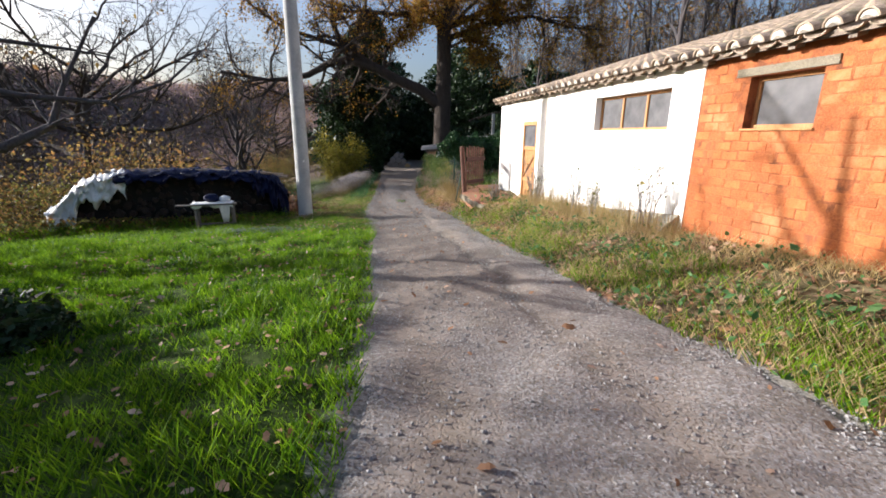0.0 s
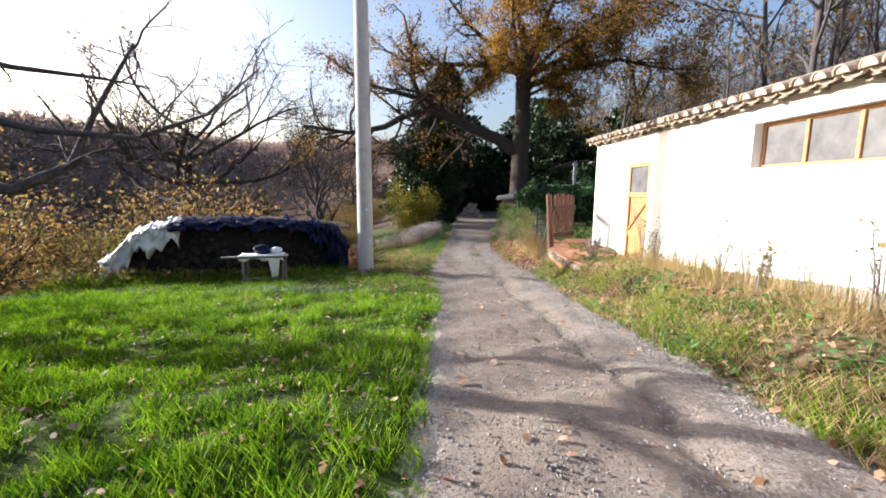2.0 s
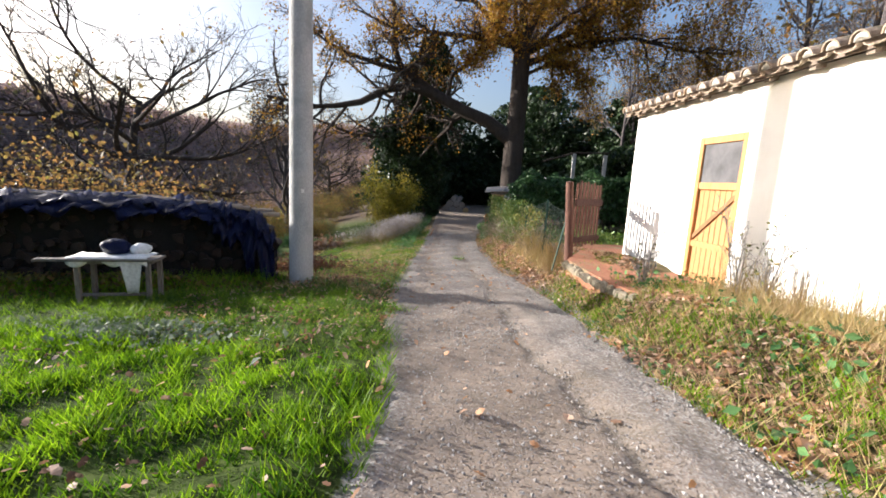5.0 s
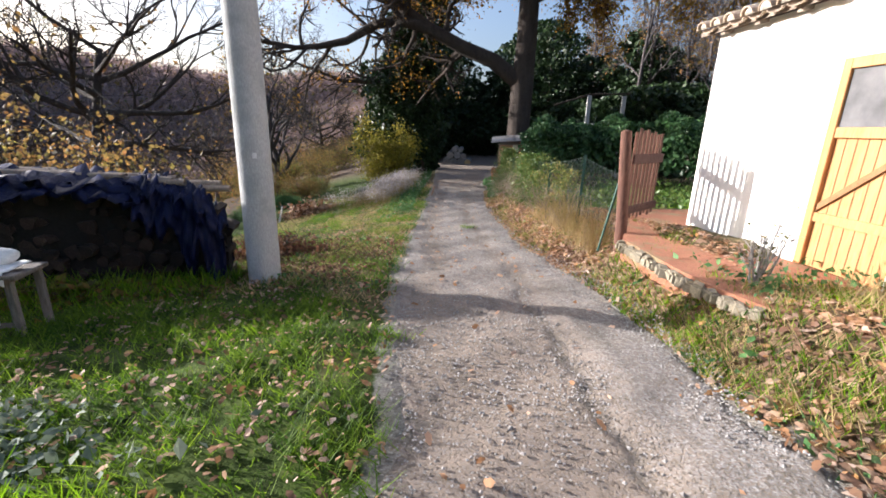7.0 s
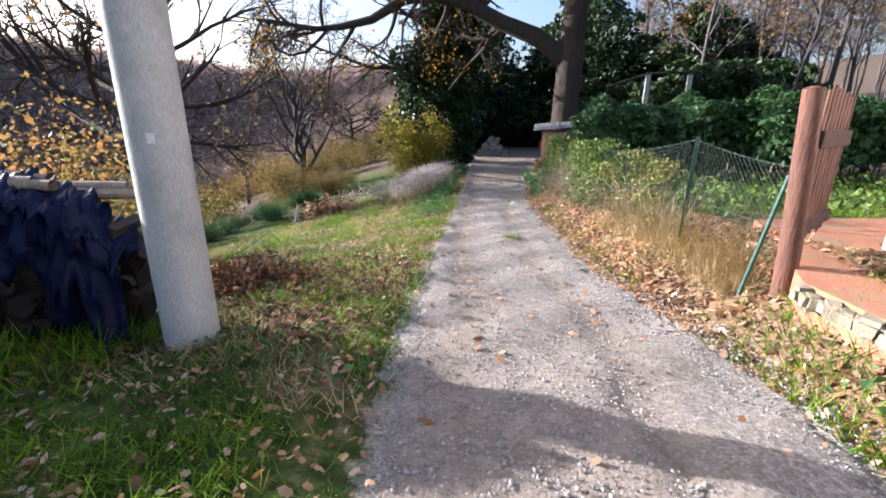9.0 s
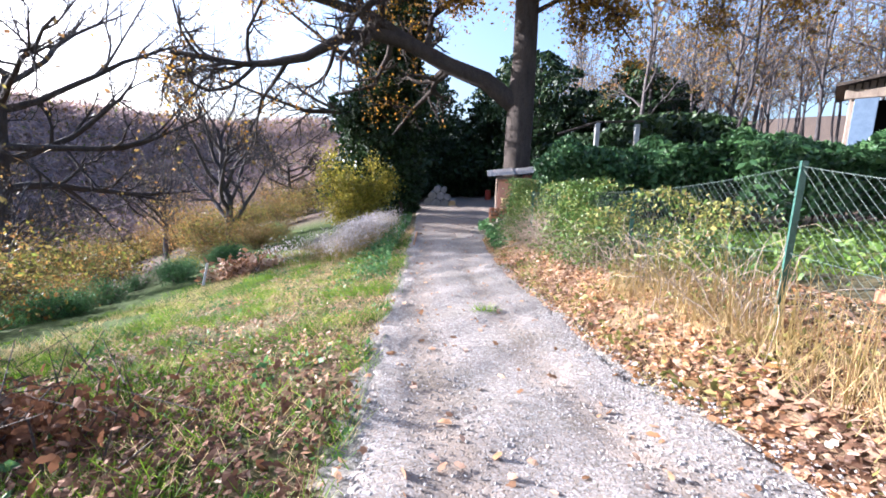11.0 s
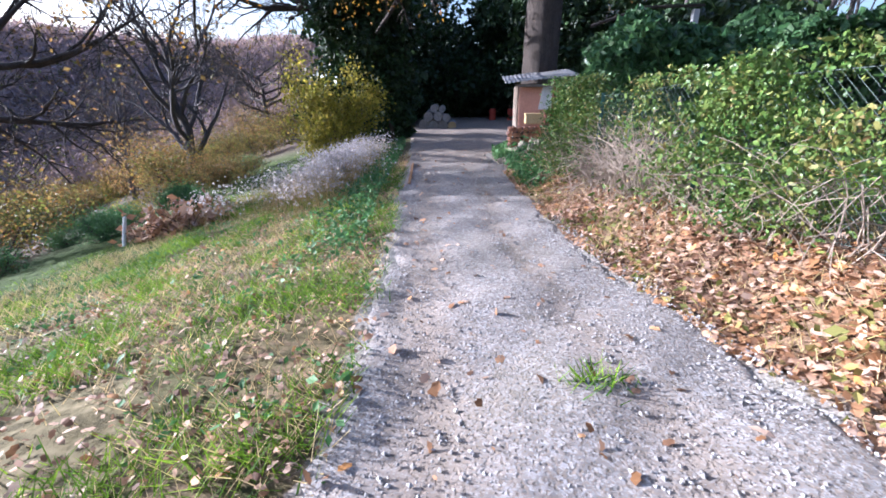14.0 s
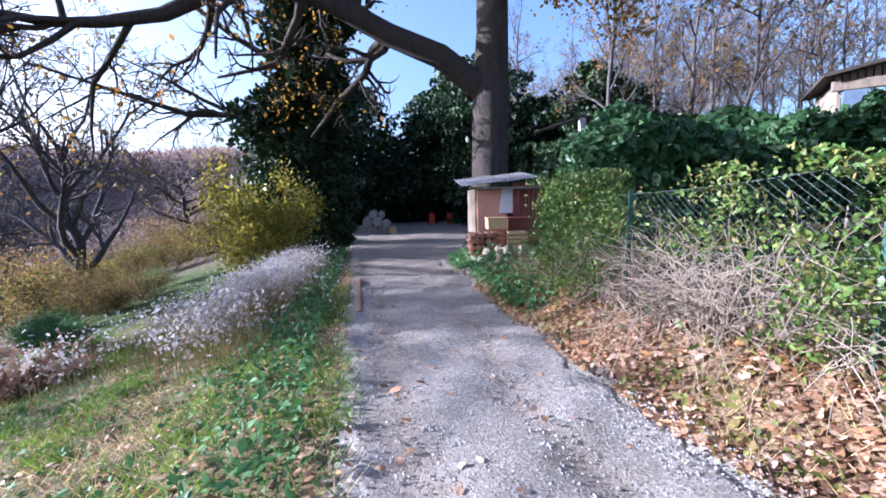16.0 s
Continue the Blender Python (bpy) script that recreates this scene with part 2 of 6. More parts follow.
M = dict(
    ground=ground_material(), road=road_material(), plaster=plaster(),
    brick=weathered_brick(),
    mortar=surface("old_mortar", (0.30, 0.085, 0.025), (0.46, 0.16, 0.06), 3, 40, 0.9, 0.7, stain=(0.15, 0.055, 0.025), stain_scale=4),
    tile=surface("roof_tile", (0.34, 0.245, 0.17), (0.58, 0.47, 0.36), 6, 50, 0.9, 0.6, vary=0.3, stain=(0.17, 0.15, 0.08), stain_scale=5),
    timber=surface("oak_joinery", (0.40, 0.19, 0.07), (0.54, 0.28, 0.11), 5, 45, 0.6, 0.25, stretch=(1, 1, 0.15)),
    timber_dark=surface("dark_joint", (0.20, 0.10, 0.04), (0.3, 0.16, 0.07), 5, 45, 0.7, 0.3),
    old_wood=surface("weathered_wood", (0.16, 0.12, 0.09), (0.34, 0.28, 0.22), 6, 60, 0.85, 0.6, stretch=(1, 1, 0.2), vary=0.2),
    gate_wood=surface("red_brown_wood", (0.06, 0.028, 0.02), (0.17, 0.085, 0.06), 7, 60, 0.85, 0.7, stretch=(1, 1, 0.15), vary=0.2),
    concrete=surface("pole_concrete", (0.36, 0.37, 0.37), (0.50, 0.50, 0.49), 3, 70, 0.85, 0.35, stain=(0.30, 0.31, 0.30), stain_scale=2, stretch=(1, 1, 0.35)),
    plinth=surface("mossy_concrete", (0.20, 0.19, 0.15), (0.38, 0.36, 0.30), 4, 45, 0.9, 0.6, stain=(0.17, 0.17, 0.07), stain_scale=2.6),
    plug=surface("tile_mortar", (0.50, 0.46, 0.38), (0.70, 0.66, 0.58), 8, 60, 0.9, 0.5, vary=0.2),
    stone=surface("pale_stone", (0.17, 0.145, 0.10), (0.36, 0.32, 0.24), 6, 60, 0.9, 0.8, vary=0.2, stain=(0.2, 0.17, 0.11), stain_scale=6),
    bark=surface("oak_bark", (0.028, 0.022, 0.019), (0.085, 0.068, 0.055), 5, 40, 0.95, 1.0, stretch=(1, 1, 0.25), dist=0.06),
    bark_grey=surface("mid_grey_bark", (0.04, 0.036, 0.036), (0.13, 0.115, 0.115), 6, 45, 0.95, 0.9, stretch=(1, 1, 0.3), dist=0.04),
    bark_pale=surface("grey_bark", (0.18, 0.17, 0.16), (0.40, 0.38, 0.36), 5, 40, 0.95, 0.8, stretch=(1, 1, 0.3), dist=0.04),
    # gate rails, darker than the slats
    rail_wood=surface("dark_rail_wood", (0.03, 0.014, 0.012), (0.09, 0.045, 0.035), 7, 60, 0.85, 0.6),
    grey_wood=surface("grey_old_wood", (0.09, 0.08, 0.07), (0.22, 0.20, 0.18), 6, 60, 0.9, 0.6, stretch=(1, 1, 0.2)),
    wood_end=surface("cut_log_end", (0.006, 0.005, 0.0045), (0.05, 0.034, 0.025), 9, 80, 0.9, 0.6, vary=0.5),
    tarp_blue=surface("blue_black_tarp", (0.002, 0.0025, 0.009), (0.005, 0.009, 0.05), 4, 30, 0.4, 0.6, spec=0.15),
    split_wood=surface("fresh_split_wood", (0.26, 0.10, 0.05), (0.46, 0.22, 0.12), 9, 80, 0.9, 0.6, vary=0.3),
    tarp_white=surface("white_tarp", (0.62, 0.62, 0.6), (0.82, 0.82, 0.8), 3, 30, 0.5, 0.4),
    green_metal=surface("green_painted_steel", (0.015, 0.055, 0.042), (0.04, 0.11, 0.085), 9, 60, 0.5, 0.15),
    wire=surface("galvanised_wire", (0.025, 0.045, 0.04), (0.07, 0.095, 0.085), 20, 80, 0.5, 0.0),
    sheet=surface("grey_metal_sheet", (0.13, 0.13, 0.135), (0.27, 0.275, 0.28), 4, 40, 0.6, 0.2, metal=0.1, stain=(0.17, 0.12, 0.09), stain_scale=2.5),
    terrace=surface("red_clay_paving", (0.24, 0.10, 0.06), (0.40, 0.18, 0.105), 3, 40, 0.9, 0.7, stain=(0.22, 0.18, 0.10), stain_scale=2.2),
    pane=surface("dusty_window_pane", (0.10, 0.10, 0.105), (0.145, 0.145, 0.15), 2, 4, 0.25, 0.0, spec=0.5),
    # near-black: shade put into colour in stack, windows and barn; plain black on bung
    dark=surface("shade_black", (0.008, 0.007, 0.006), (0.02, 0.018, 0.016), 3, 30, 0.9, 0.1),
    red=surface("red_paint", (0.42, 0.05, 0.03), (0.6, 0.1, 0.06), 8, 60, 0.5, 0.1),
    salmon=surface("salmon_board", (0.55, 0.27, 0.18), (0.68, 0.38, 0.27), 4, 50, 0.8, 0.2),
    maroon=surface("maroon_corrugated_sheet", (0.18, 0.05, 0.04), (0.32, 0.1, 0.08), 6, 60, 0.6, 0.2),
    crate=surface("pale_crate_wood", (0.5, 0.33, 0.14), (0.68, 0.5, 0.26), 8, 60, 0.8, 0.3),
    far_wood=surface("distant_bare_wood", (0.075, 0.06, 0.06), (0.16, 0.12, 0.11), 0.08, 0.6, 1.0, 0.0, coords="World", spec=0.0),
    oak_leaf=leafy("oak_leaf", [(0.0, (0.14, 0.06, 0.015)), (0.4, (0.33, 0.14, 0.02)), (0.75, (0.46, 0.23, 0.025)), (1.0, (0.34, 0.26, 0.035))], 0.6, 0.45),
    ivy_leaf=leafy("ivy_leaf", [(0.0, (0.010, 0.022, 0.008)), (0.6, (0.02, 0.045, 0.015)), (1.0, (0.045, 0.08, 0.025))], 0.45, 0.12),
    laurel_leaf=leafy("laurel_leaf", [(0.0, (0.018, 0.05, 0.02)), (0.6, (0.04, 0.10, 0.035)), (1.0, (0.09, 0.17, 0.06))], 0.35, 0.2),
    vine_leaf=leafy("vine_leaf", [(0.0, (0.05, 0.08, 0.015)), (0.45, (0.14, 0.18, 0.03)), (0.8, (0.29, 0.30, 0.07)), (1.0, (0.32, 0.21, 0.10))], 0.5, 0.4),
    bush_leaf=leafy("yellow_green_leaf", [(0.0, (0.14, 0.16, 0.02)), (0.5, (0.28, 0.27, 0.03)), (1.0, (0.42, 0.32, 0.05))], 0.55, 0.5),
    wood_leaf=leafy("woodland_leaf", [(0.0, (0.11, 0.09, 0.04)), (0.4, (0.24, 0.13, 0.045)), (0.8, (0.38, 0.17, 0.065)), (1.0, (0.22, 0.21, 0.05))], 0.6, 0.5),
    scrub_leaf=leafy("scrub_leaf", [(0.0, (0.06, 0.05, 0.02)), (0.35, (0.15, 0.11, 0.045)), (0.6, (0.34, 0.15, 0.05)), (0.8, (0.26, 0.22, 0.045)), (1.0, (0.12, 0.16, 0.03))], 0.6, 0.5),
    # mauve-grey of bare twigs, lightened so the colour carries the distance haze
    twig=leafy("hazy_twig", [(0.0, (0.22, 0.17, 0.19)), (0.6, (0.38, 0.30, 0.32)), (1.0, (0.46, 0.30, 0.19))], 0.9, 0.4),
    grass=leafy("lawn_grass", [(0.0, (0.010, 0.045, 0.002)), (0.45, (0.055, 0.17, 0.004)), (1.0, (0.31, 0.50, 0.010))], 0.5, 0.5),
    bank_grass=leafy("bank_grass", [(0.0, (0.015, 0.05, 0.005)), (0.5, (0.075, 0.17, 0.01)), (1.0, (0.25, 0.37, 0.025))], 0.6, 0.45),
    dry_grass=leafy("dry_grass", [(0.0, (0.36, 0.26, 0.13)), (0.6, (0.60, 0.45, 0.26)), (1.0, (0.40, 0.35, 0.12))], 0.8, 0.4),
    seed=leafy("pale_seed_heads", [(0.0, (0.32, 0.28, 0.27)), (0.6, (0.48, 0.44, 0.42)), (1.0, (0.62, 0.58, 0.56))], 0.9, 0.3),
    litter=leafy("fallen_leaf", [(0.0, (0.09, 0.05, 0.035)), (0.3, (0.25, 0.14, 0.085)), (0.6, (0.44, 0.28, 0.19)), (0.88, (0.64, 0.50, 0.41)), (1.0, (0.52, 0.25, 0.07))], 0.6, 0.25),
    pebble=leafy("gravel_stone", [(0.0, (0.16, 0.152, 0.145)), (0.5, (0.255, 0.245, 0.235)), (1.0, (0.40, 0.385, 0.37))], 0.85, 0.0),
    grey_weed=leafy("grey_green_weed", [(0.0, (0.10, 0.14, 0.09)), (1.0, (0.24, 0.28, 0.21))], 0.7, 0.2),
    bracken=leafy("dead_bracken", [(0.0, (0.05, 0.025, 0.015)), (0.6, (0.13, 0.06, 0.03)), (1.0, (0.22, 0.11, 0.06))], 0.8, 0.2),
    creeper=leafy("green_creeper_leaf", [(0.0, (0.02, 0.06, 0.012)), (0.5, (0.06, 0.14, 0.025)), (0.85, (0.11, 0.19, 0.035)), (1.0, (0.22, 0.25, 0.06))], 0.4, 0.2),
    nettle=leafy("nettle_leaf", [(0.0, (0.03, 0.09, 0.025)), (0.6, (0.07, 0.17, 0.05)), (1.0, (0.14, 0.26, 0.09))], 0.6, 0.3),
)
RNG = np.random.default_rng(7)


# ---- mesh helpers ----
def mesh_np(name, verts, faces, material=None, smooth=False):
    """A mesh from an (n, 3) array of places and an (m, k) array of faces."""
    verts, faces = np.asarray(verts, np.float32), np.asarray(faces, np.int32)
    me = bpy.data.meshes.new(name)
    n, (m, k) = len(verts), faces.shape
    me.vertices.add(n)
    me.vertices.foreach_set("co", verts.ravel())
    me.loops.add(m * k)
    me.loops.foreach_set("vertex_index", faces.ravel())
    me.polygons.add(m)
    me.polygons.foreach_set("loop_start", np.arange(0, m * k, k, dtype=np.int32))
    me.polygons.foreach_set("use_smooth", np.full(m, smooth))
    me.update(calc_edges=True)
    if material:
        me.materials.append(material)
    return me


def part(name, shape, material=None, parent=None, label=""):
    """Links a bmesh or a mesh as one object, under a thing or a part if given."""
    if isinstance(shape, bmesh.types.BMesh):
        me = bpy.data.meshes.new(name)
        bmesh.ops.recalc_face_normals(shape, faces=shape.faces)
        shape.to_mesh(me)
        shape.free()
        me.materials.append(material)
    else:
        me = shape
    ob = new(name, me)
    if parent:
        ob.parent = parent
        ob.matrix_parent_inverse = parent.matrix_world.inverted() if parent.type == "EMPTY" and False else Matrix()
    if label:
        ob["label"] = label
    return ob


def thing(name, label, category, group="", kind="", at=(0, 0, 0)):
    e = new(name)
    e.empty_display_size = 0.2
    e.location = at
    return tagged(e, label, category, group, kind)


def prism(bm, corners_lo, corners_hi):
    """A solid between two loops of equal length."""
    a, b = [bm.verts.new(p) for p in corners_lo], [bm.verts.new(p) for p in corners_hi]
    n = len(a)
    bm.faces.new(a)
    bm.faces.new(b[::-1])
    for i in range(n):
        bm.faces.new((a[i], b[i], b[(i + 1) % n], a[(i + 1) % n]))


def box(bm, lo, hi, place=None, bevel=0.0):
    """An upright box from lo to hi; place maps (x, y, z) to the world."""
    x0, y0, z0 = lo
    x1, y1, z1 = hi
    f = place or (lambda x, y, z: Vector((x, y, z)))
    before = set(bm.edges)
    prism(bm, [f(x, y, z0) for x, y in ((x0, y0), (x1, y0), (x1, y1), (x0, y1))], [f(x, y, z1) for x, y in ((x0, y0), (x1, y0), (x1, y1), (x0, y1))])
    if bevel:
        bmesh.ops.bevel(bm, geom=[e for e in bm.edges if e not in before], offset=bevel, segments=1, affect="EDGES")


def boxed(lo, hi, place=None, bevel=0.0):
    bm = bmesh.new()
    box(bm, lo, hi, place, bevel)
    return bm


def tubes(lines, sides=5):
    """One mesh array pair of tubes along polylines [(points, radii), ...]; quads."""
    V, F, base = [], [], 0
    ang = np.arange(sides) * 2 * math.pi / sides
    ca, sa = np.cos(ang)[None, :, None], np.sin(ang)[None, :, None]
    for pts, rad in lines:
        p, r = np.asarray(pts, float), np.asarray(rad, float)
        n = len(p)
        d = np.gradient(p, axis=0)
        d /= np.linalg.norm(d, axis=1)[:, None] + 1e-9
        ref = np.array([0.0, 0.0, 1.0]) if abs(d[0, 2]) < 0.9 else np.array([1.0, 0.0, 0.0])
        a = np.cross(d, ref)
        a /= np.linalg.norm(a, axis=1)[:, None] + 1e-9
        b = np.cross(d, a)
        ring = p[:, None, :] + r[:, None, None] * (ca * a[:, None, :] + sa * b[:, None, :])
        V.append(ring.reshape(-1, 3))
        i = np.arange(n - 1)[:, None] * sides
        j = np.arange(sides)[None, :]
        k = (j + 1) % sides
        F.append((np.stack([i + j, i + k, i + sides + k, i + sides + j], -1).reshape(-1, 4) + base))
        base += n * sides
    return np.concatenate(V), np.concatenate(F)


def leaves(centres, size, rng, flat=0.0, aspect=0.6, spread=0.4, lobed=False):
    """Folded leaf quads at the centres, turned at random; flat 1 lies level."""
    c = np.asarray(centres, float)
    n = len(c)
    d = rng.normal(size=(n, 3))
    d[:, 2] *= 1 - flat
    d /= np.linalg.norm(d, axis=1)[:, None] + 1e-9
    up = rng.normal(size=(n, 3)) * (1 - flat) + np.array([0, 0, 1.0]) * (flat * 1.5 + 0.3)
    w = np.cross(d, up)
    w /= np.linalg.norm(w, axis=1)[:, None] + 1e-9
    nrm = np.cross(w, d)
    s = size * (1 + spread * rng.normal(size=(n, 1))).clip(0.35, 2.2)
    tip, tail, mid = c + d * s, c - d * s, nrm * s * 0.25 * rng.random((n, 1))
    if lobed:
        a, b = w * s * aspect, d * s
        V = np.stack([tail, c - b * 0.35 + a * 0.75 + mid, c + b * 0.1 + a * 0.6 + mid, c + b * 0.5 + a * 0.8 + mid, tip, c + b * 0.5 - a * 0.7 + mid, c + b * 0.05 - a * 0.55 + mid, c - b * 0.4 - a * 0.8 + mid], 1).reshape(-1, 3)
        return V, np.arange(n * 8).reshape(n, 8)
    V = np.stack([tail, c + w * s * aspect + mid, tip, c - w * s * aspect + mid], 1).reshape(-1, 3)
    return V, np.arange(n * 4).reshape(n, 4)


def blades(roots, height, width, rng, lean=0.5, spread=0.35, clump=0.0):
    """Grass blades: a bent strip of a quad each, narrowing to its tip."""
    p = np.asarray(roots, float)
    n = len(p)
    h = height * (1 + spread * rng.normal(size=(n, 1))).clip(0.3, 2)
    if clump:
        h = h * (1 + clump * np.sin(p[:, :1] * 5.3 + 2 * np.sin(p[:, 1:2] * 3.1)) * np.sin(p[:, 1:2] * 6.1 + 2 * np.sin(p[:, :1] * 4.3)))
    a = rng.random(n) * 2 * math.pi
    side = np.stack([np.cos(a), np.sin(a), np.zeros(n)], 1) * width
    b = rng.random(n) * 2 * math.pi
    tip = p + np.stack([np.cos(b) * lean, np.sin(b) * lean, np.ones(n)], 1) * h
    V = np.stack([p - side, p + side, tip + side * 0.25, tip - side * 0.25], 1).reshape(-1, 3)
    return V, np.arange(n * 4).reshape(n, 4)


def grow(rng, start, way, length, radius, level, spec, out, tips, least=0.004):
    """A branch and its children. spec: per level (children, length ratio, spread, wander, lift, steps)."""
    kids, ratio, spread, wander, lift, steps = spec[level]
    p, d = np.array(start, float), np.array(way, float)
    d /= np.linalg.norm(d)
    pts, rad = [p.copy()], [radius]
    for i in range(steps):
        d = d + rng.normal(size=3) * wander + np.array([0, 0, lift])
        d /= np.linalg.norm(d)
        p = p + d * length / steps
        pts.append(p.copy())
        rad.append(radius * (1 - 0.75 * (i + 1) / steps))
    out[level].append((pts, rad))
    if level + 1 < len(spec):
        for _ in range(kids):
            f = rng.uniform(0.25, 1.0)
            k = min(int(f * steps), steps - 1)
            q = np.array(pts[k]) + (np.array(pts[k + 1]) - np.array(pts[k])) * (f * steps - k)
            dd = np.array(pts[k + 1]) - np.array(pts[k])
            dd = dd / np.linalg.norm(dd) + rng.normal(size=3) * spread
            grow(rng, q, dd, length * ratio * rng.uniform(0.6, 1.2) * (1.15 - 0.5 * f), max(rad[k] * 0.6, least), level + 1, spec, out, tips, least)
    else:
        tips.extend(pts[1:])


def tree_meshes(name, trunk, limbs, spec, seed, bark, leaf=None, leaf_count=0, leaf_size=0.1, leaf_jitter=0.4, sides=(8, 6, 4, 3, 3), least=0.004, clumps=0, keep=None):
    """Trunk mesh and crown mesh (limbs, twigs and leaves) of a tree, about its foot. limbs: (start, way, length, radius) or (points, radius)."""
    rng = np.random.default_rng(seed)
    out, tips = [[] for _ in spec], []
    for lb in limbs:
        if len(lb) == 4:
            grow(rng, *lb, 0, spec, out, tips, least)
        else:
            pts, r = lb
            n = len(pts)
            out[0].append((pts, [r * (1 - 0.8 * i / (n - 1)) for i in range(n)]))
            total = sum(math.dist(pts[i], pts[i + 1]) for i in range(n - 1))
            for _ in range(spec[0][0] + int(total)):
                f = rng.uniform(0.2, 1) * (n - 1)
                k = min(int(f), n - 2)
                a, b = np.array(pts[k]), np.array(pts[k + 1])
                grow(rng, a + (b - a) * (f - k), (b - a) / np.linalg.norm(b - a) + rng.normal(size=3) * spec[0][2], total * spec[0][1] * rng.uniform(0.5, 1.1), max(r * 0.45 * (1 - 0.7 * f / n), 0.01), 1, spec, out, tips, least)
    V, F = tubes([trunk], 12)
    trunk_me = mesh_np("trunk", V, F, bark, True)
    Vs, Fs, base = [], [], 0
    for lv, lines in enumerate(out):
        if lines:
            V, F = tubes(lines, sides[lv])
            Vs.append(V), Fs.append(F + base)
            base += len(V)
    limb_me = mesh_np("limbs", np.concatenate(Vs), np.concatenate(Fs), bark, True)
    leaf_me = None
    if leaf_count:
        tips = np.array(tips)
        if keep:
            tips = tips[[keep(p, rng.random()) for p in tips]]
        if clumps:
            tips = tips[rng.integers(0, len(tips), clumps)]
        c = tips[rng.integers(0, len(tips), leaf_count)] + rng.normal(size=(leaf_count, 3)) * leaf_jitter
        leaf_me = mesh_np("leaves", *leaves(c, leaf_size, rng), leaf)
    return trunk_me, limb_me, leaf_me


def plant_tree(name, meshes, at, label, category, group="", turn=0.0, size=1.0):
    t = thing(name, label, category, group)
    part("trunk", meshes[0], parent=t)
    crown = part("crown", meshes[1], parent=t)
    if meshes[2]:
        part("foliage", meshes[2], parent=crown)
    t.matrix_basis = pose(*at, 0, 0, turn) @ Matrix.Diagonal((size, size, size, 1))
    return t


# ---- the lie of the land ----
def road_z(y):
    return np.interp(y, [-60, -5, 0, 4.5, 8, 14, 18, 21, 30, 45, 90], [2.5, 0.25, 0, -0.33, -0.60, -1.13, -1.42, -1.58, -1.76, -1.9, -1.2])


def road_left(y):
    return np.interp(y, [-60, 1.6, 3, 4.3, 6.2, 8.4, 11.4, 13.5, 16.3, 18, 21.5, 24.3, 28.5, 33.8, 42, 52, 70], [6, -0.33, -0.45, -0.66, -1.04, -1.35, -2.1, -2.55, -3.02, -3.25, -3.65, -4.1, -4.55, -5.15, -6.4, -7.2, -8])


def road_right(y):
    return np.interp(y, [-60, 1, 2.5, 4, 6, 7.4, 8.5, 10.2, 11.8, 13.5, 15, 16, 16.8, 18.7, 20.8, 22.1, 24, 27.5, 29.5, 31, 34, 40, 52], [10, 2.75, 2.4, 1.9, 1.6, 1.26, 0.94, 0.6, 0.5, 0.18, -0.25, -0.6, -0.8, -1.0, -1.36, -1.58, -1.74, -1.95, -2.25, -2.2, -1.0, 2.0, 4.0])


def smooth(a, b, v):
    t = np.clip((v - a) / (b - a), 0, 1)
    return t * t * (3 - 2 * t)


def land(x, y):
    """Height of the ground at x, y (arrays or numbers)."""
    x, y = np.asarray(x, float), np.asarray(y, float)
    z = road_z(y)
    dl, dr = road_left(y) - x, x - road_right(y)
    slope = np.interp(y, [-10, 0, 9, 14, 18, 25, 40, 60], [0.0, 0.03, 0.05, 0.07, 0.15, 0.23, 0.22, 0.1])
    left = np.maximum(dl, 0)
    z = z - slope * np.minimum(left, 9) - 0.30 * np.clip(left - 9, 0, 60) + 0.05 * smooth(0.0, 0.5, dl) * (y < 16)
    far = left + 0.32 * np.maximum(y - 50, 0) * smooth(12, 45, left)
    z = z + 38 * smooth(55, 150, far) * (0.8 + 0.2 * np.sin(y / 45 + 1))
    right = np.maximum(dr, 0)
    bank = np.interp(y, [-10, 6, 10, 14, 16, 24, 30, 33], [0.3, 0.42, 0.5, 0.52, 0.52, 0.55, 0.5, 0.0])
    width = np.interp(y, [0, 9, 11, 13.5, 16], [2.6, 2.2, 0.9, 0.7, 1.1])
    z = z + bank * smooth(0.1, width, right) + 0.03 * np.clip(right - 2, 0, 40) + 0.16 * np.clip(right - 12, 0, 60)
    z = z + 0.27 * smooth(0.8, 1.7, right) * smooth(12.5, 14, y) * (1 - smooth(17, 20, y))
    z = z + 9 * smooth(60, 160, y) + 0.02 * np.sin(x * 2.1 + y * 1.3) + 0.015 * np.sin(x * 4.7 - y * 3.9)
    return z

# ---- ground and road ----
def spaced(lo, hi, step, far, growth=1.35):
    core = list(np.arange(lo, hi, step))
    s, a = step, core[0]
    while a > -far:
        s *= growth
        a -= min(s, 25)
        core.insert(0, a)
    s, b = step, core[-1]
    while b < far:
        s *= growth
        b += min(s, 25)
        core.append(b)
    return np.array(core)


def zone_layer(me, rgba):
    at = me.color_attributes.new("zone", "FLOAT_COLOR", "POINT")
    at.data.foreach_set("color", rgba.astype(np.float32).ravel())


def grid_faces(ny, nx):
    i, j = np.meshgrid(np.arange(ny - 1), np.arange(nx - 1), indexing="ij")
    a = (i * nx + j).ravel()
    return np.stack([a, a + 1, a + nx + 1, a + nx], 1)


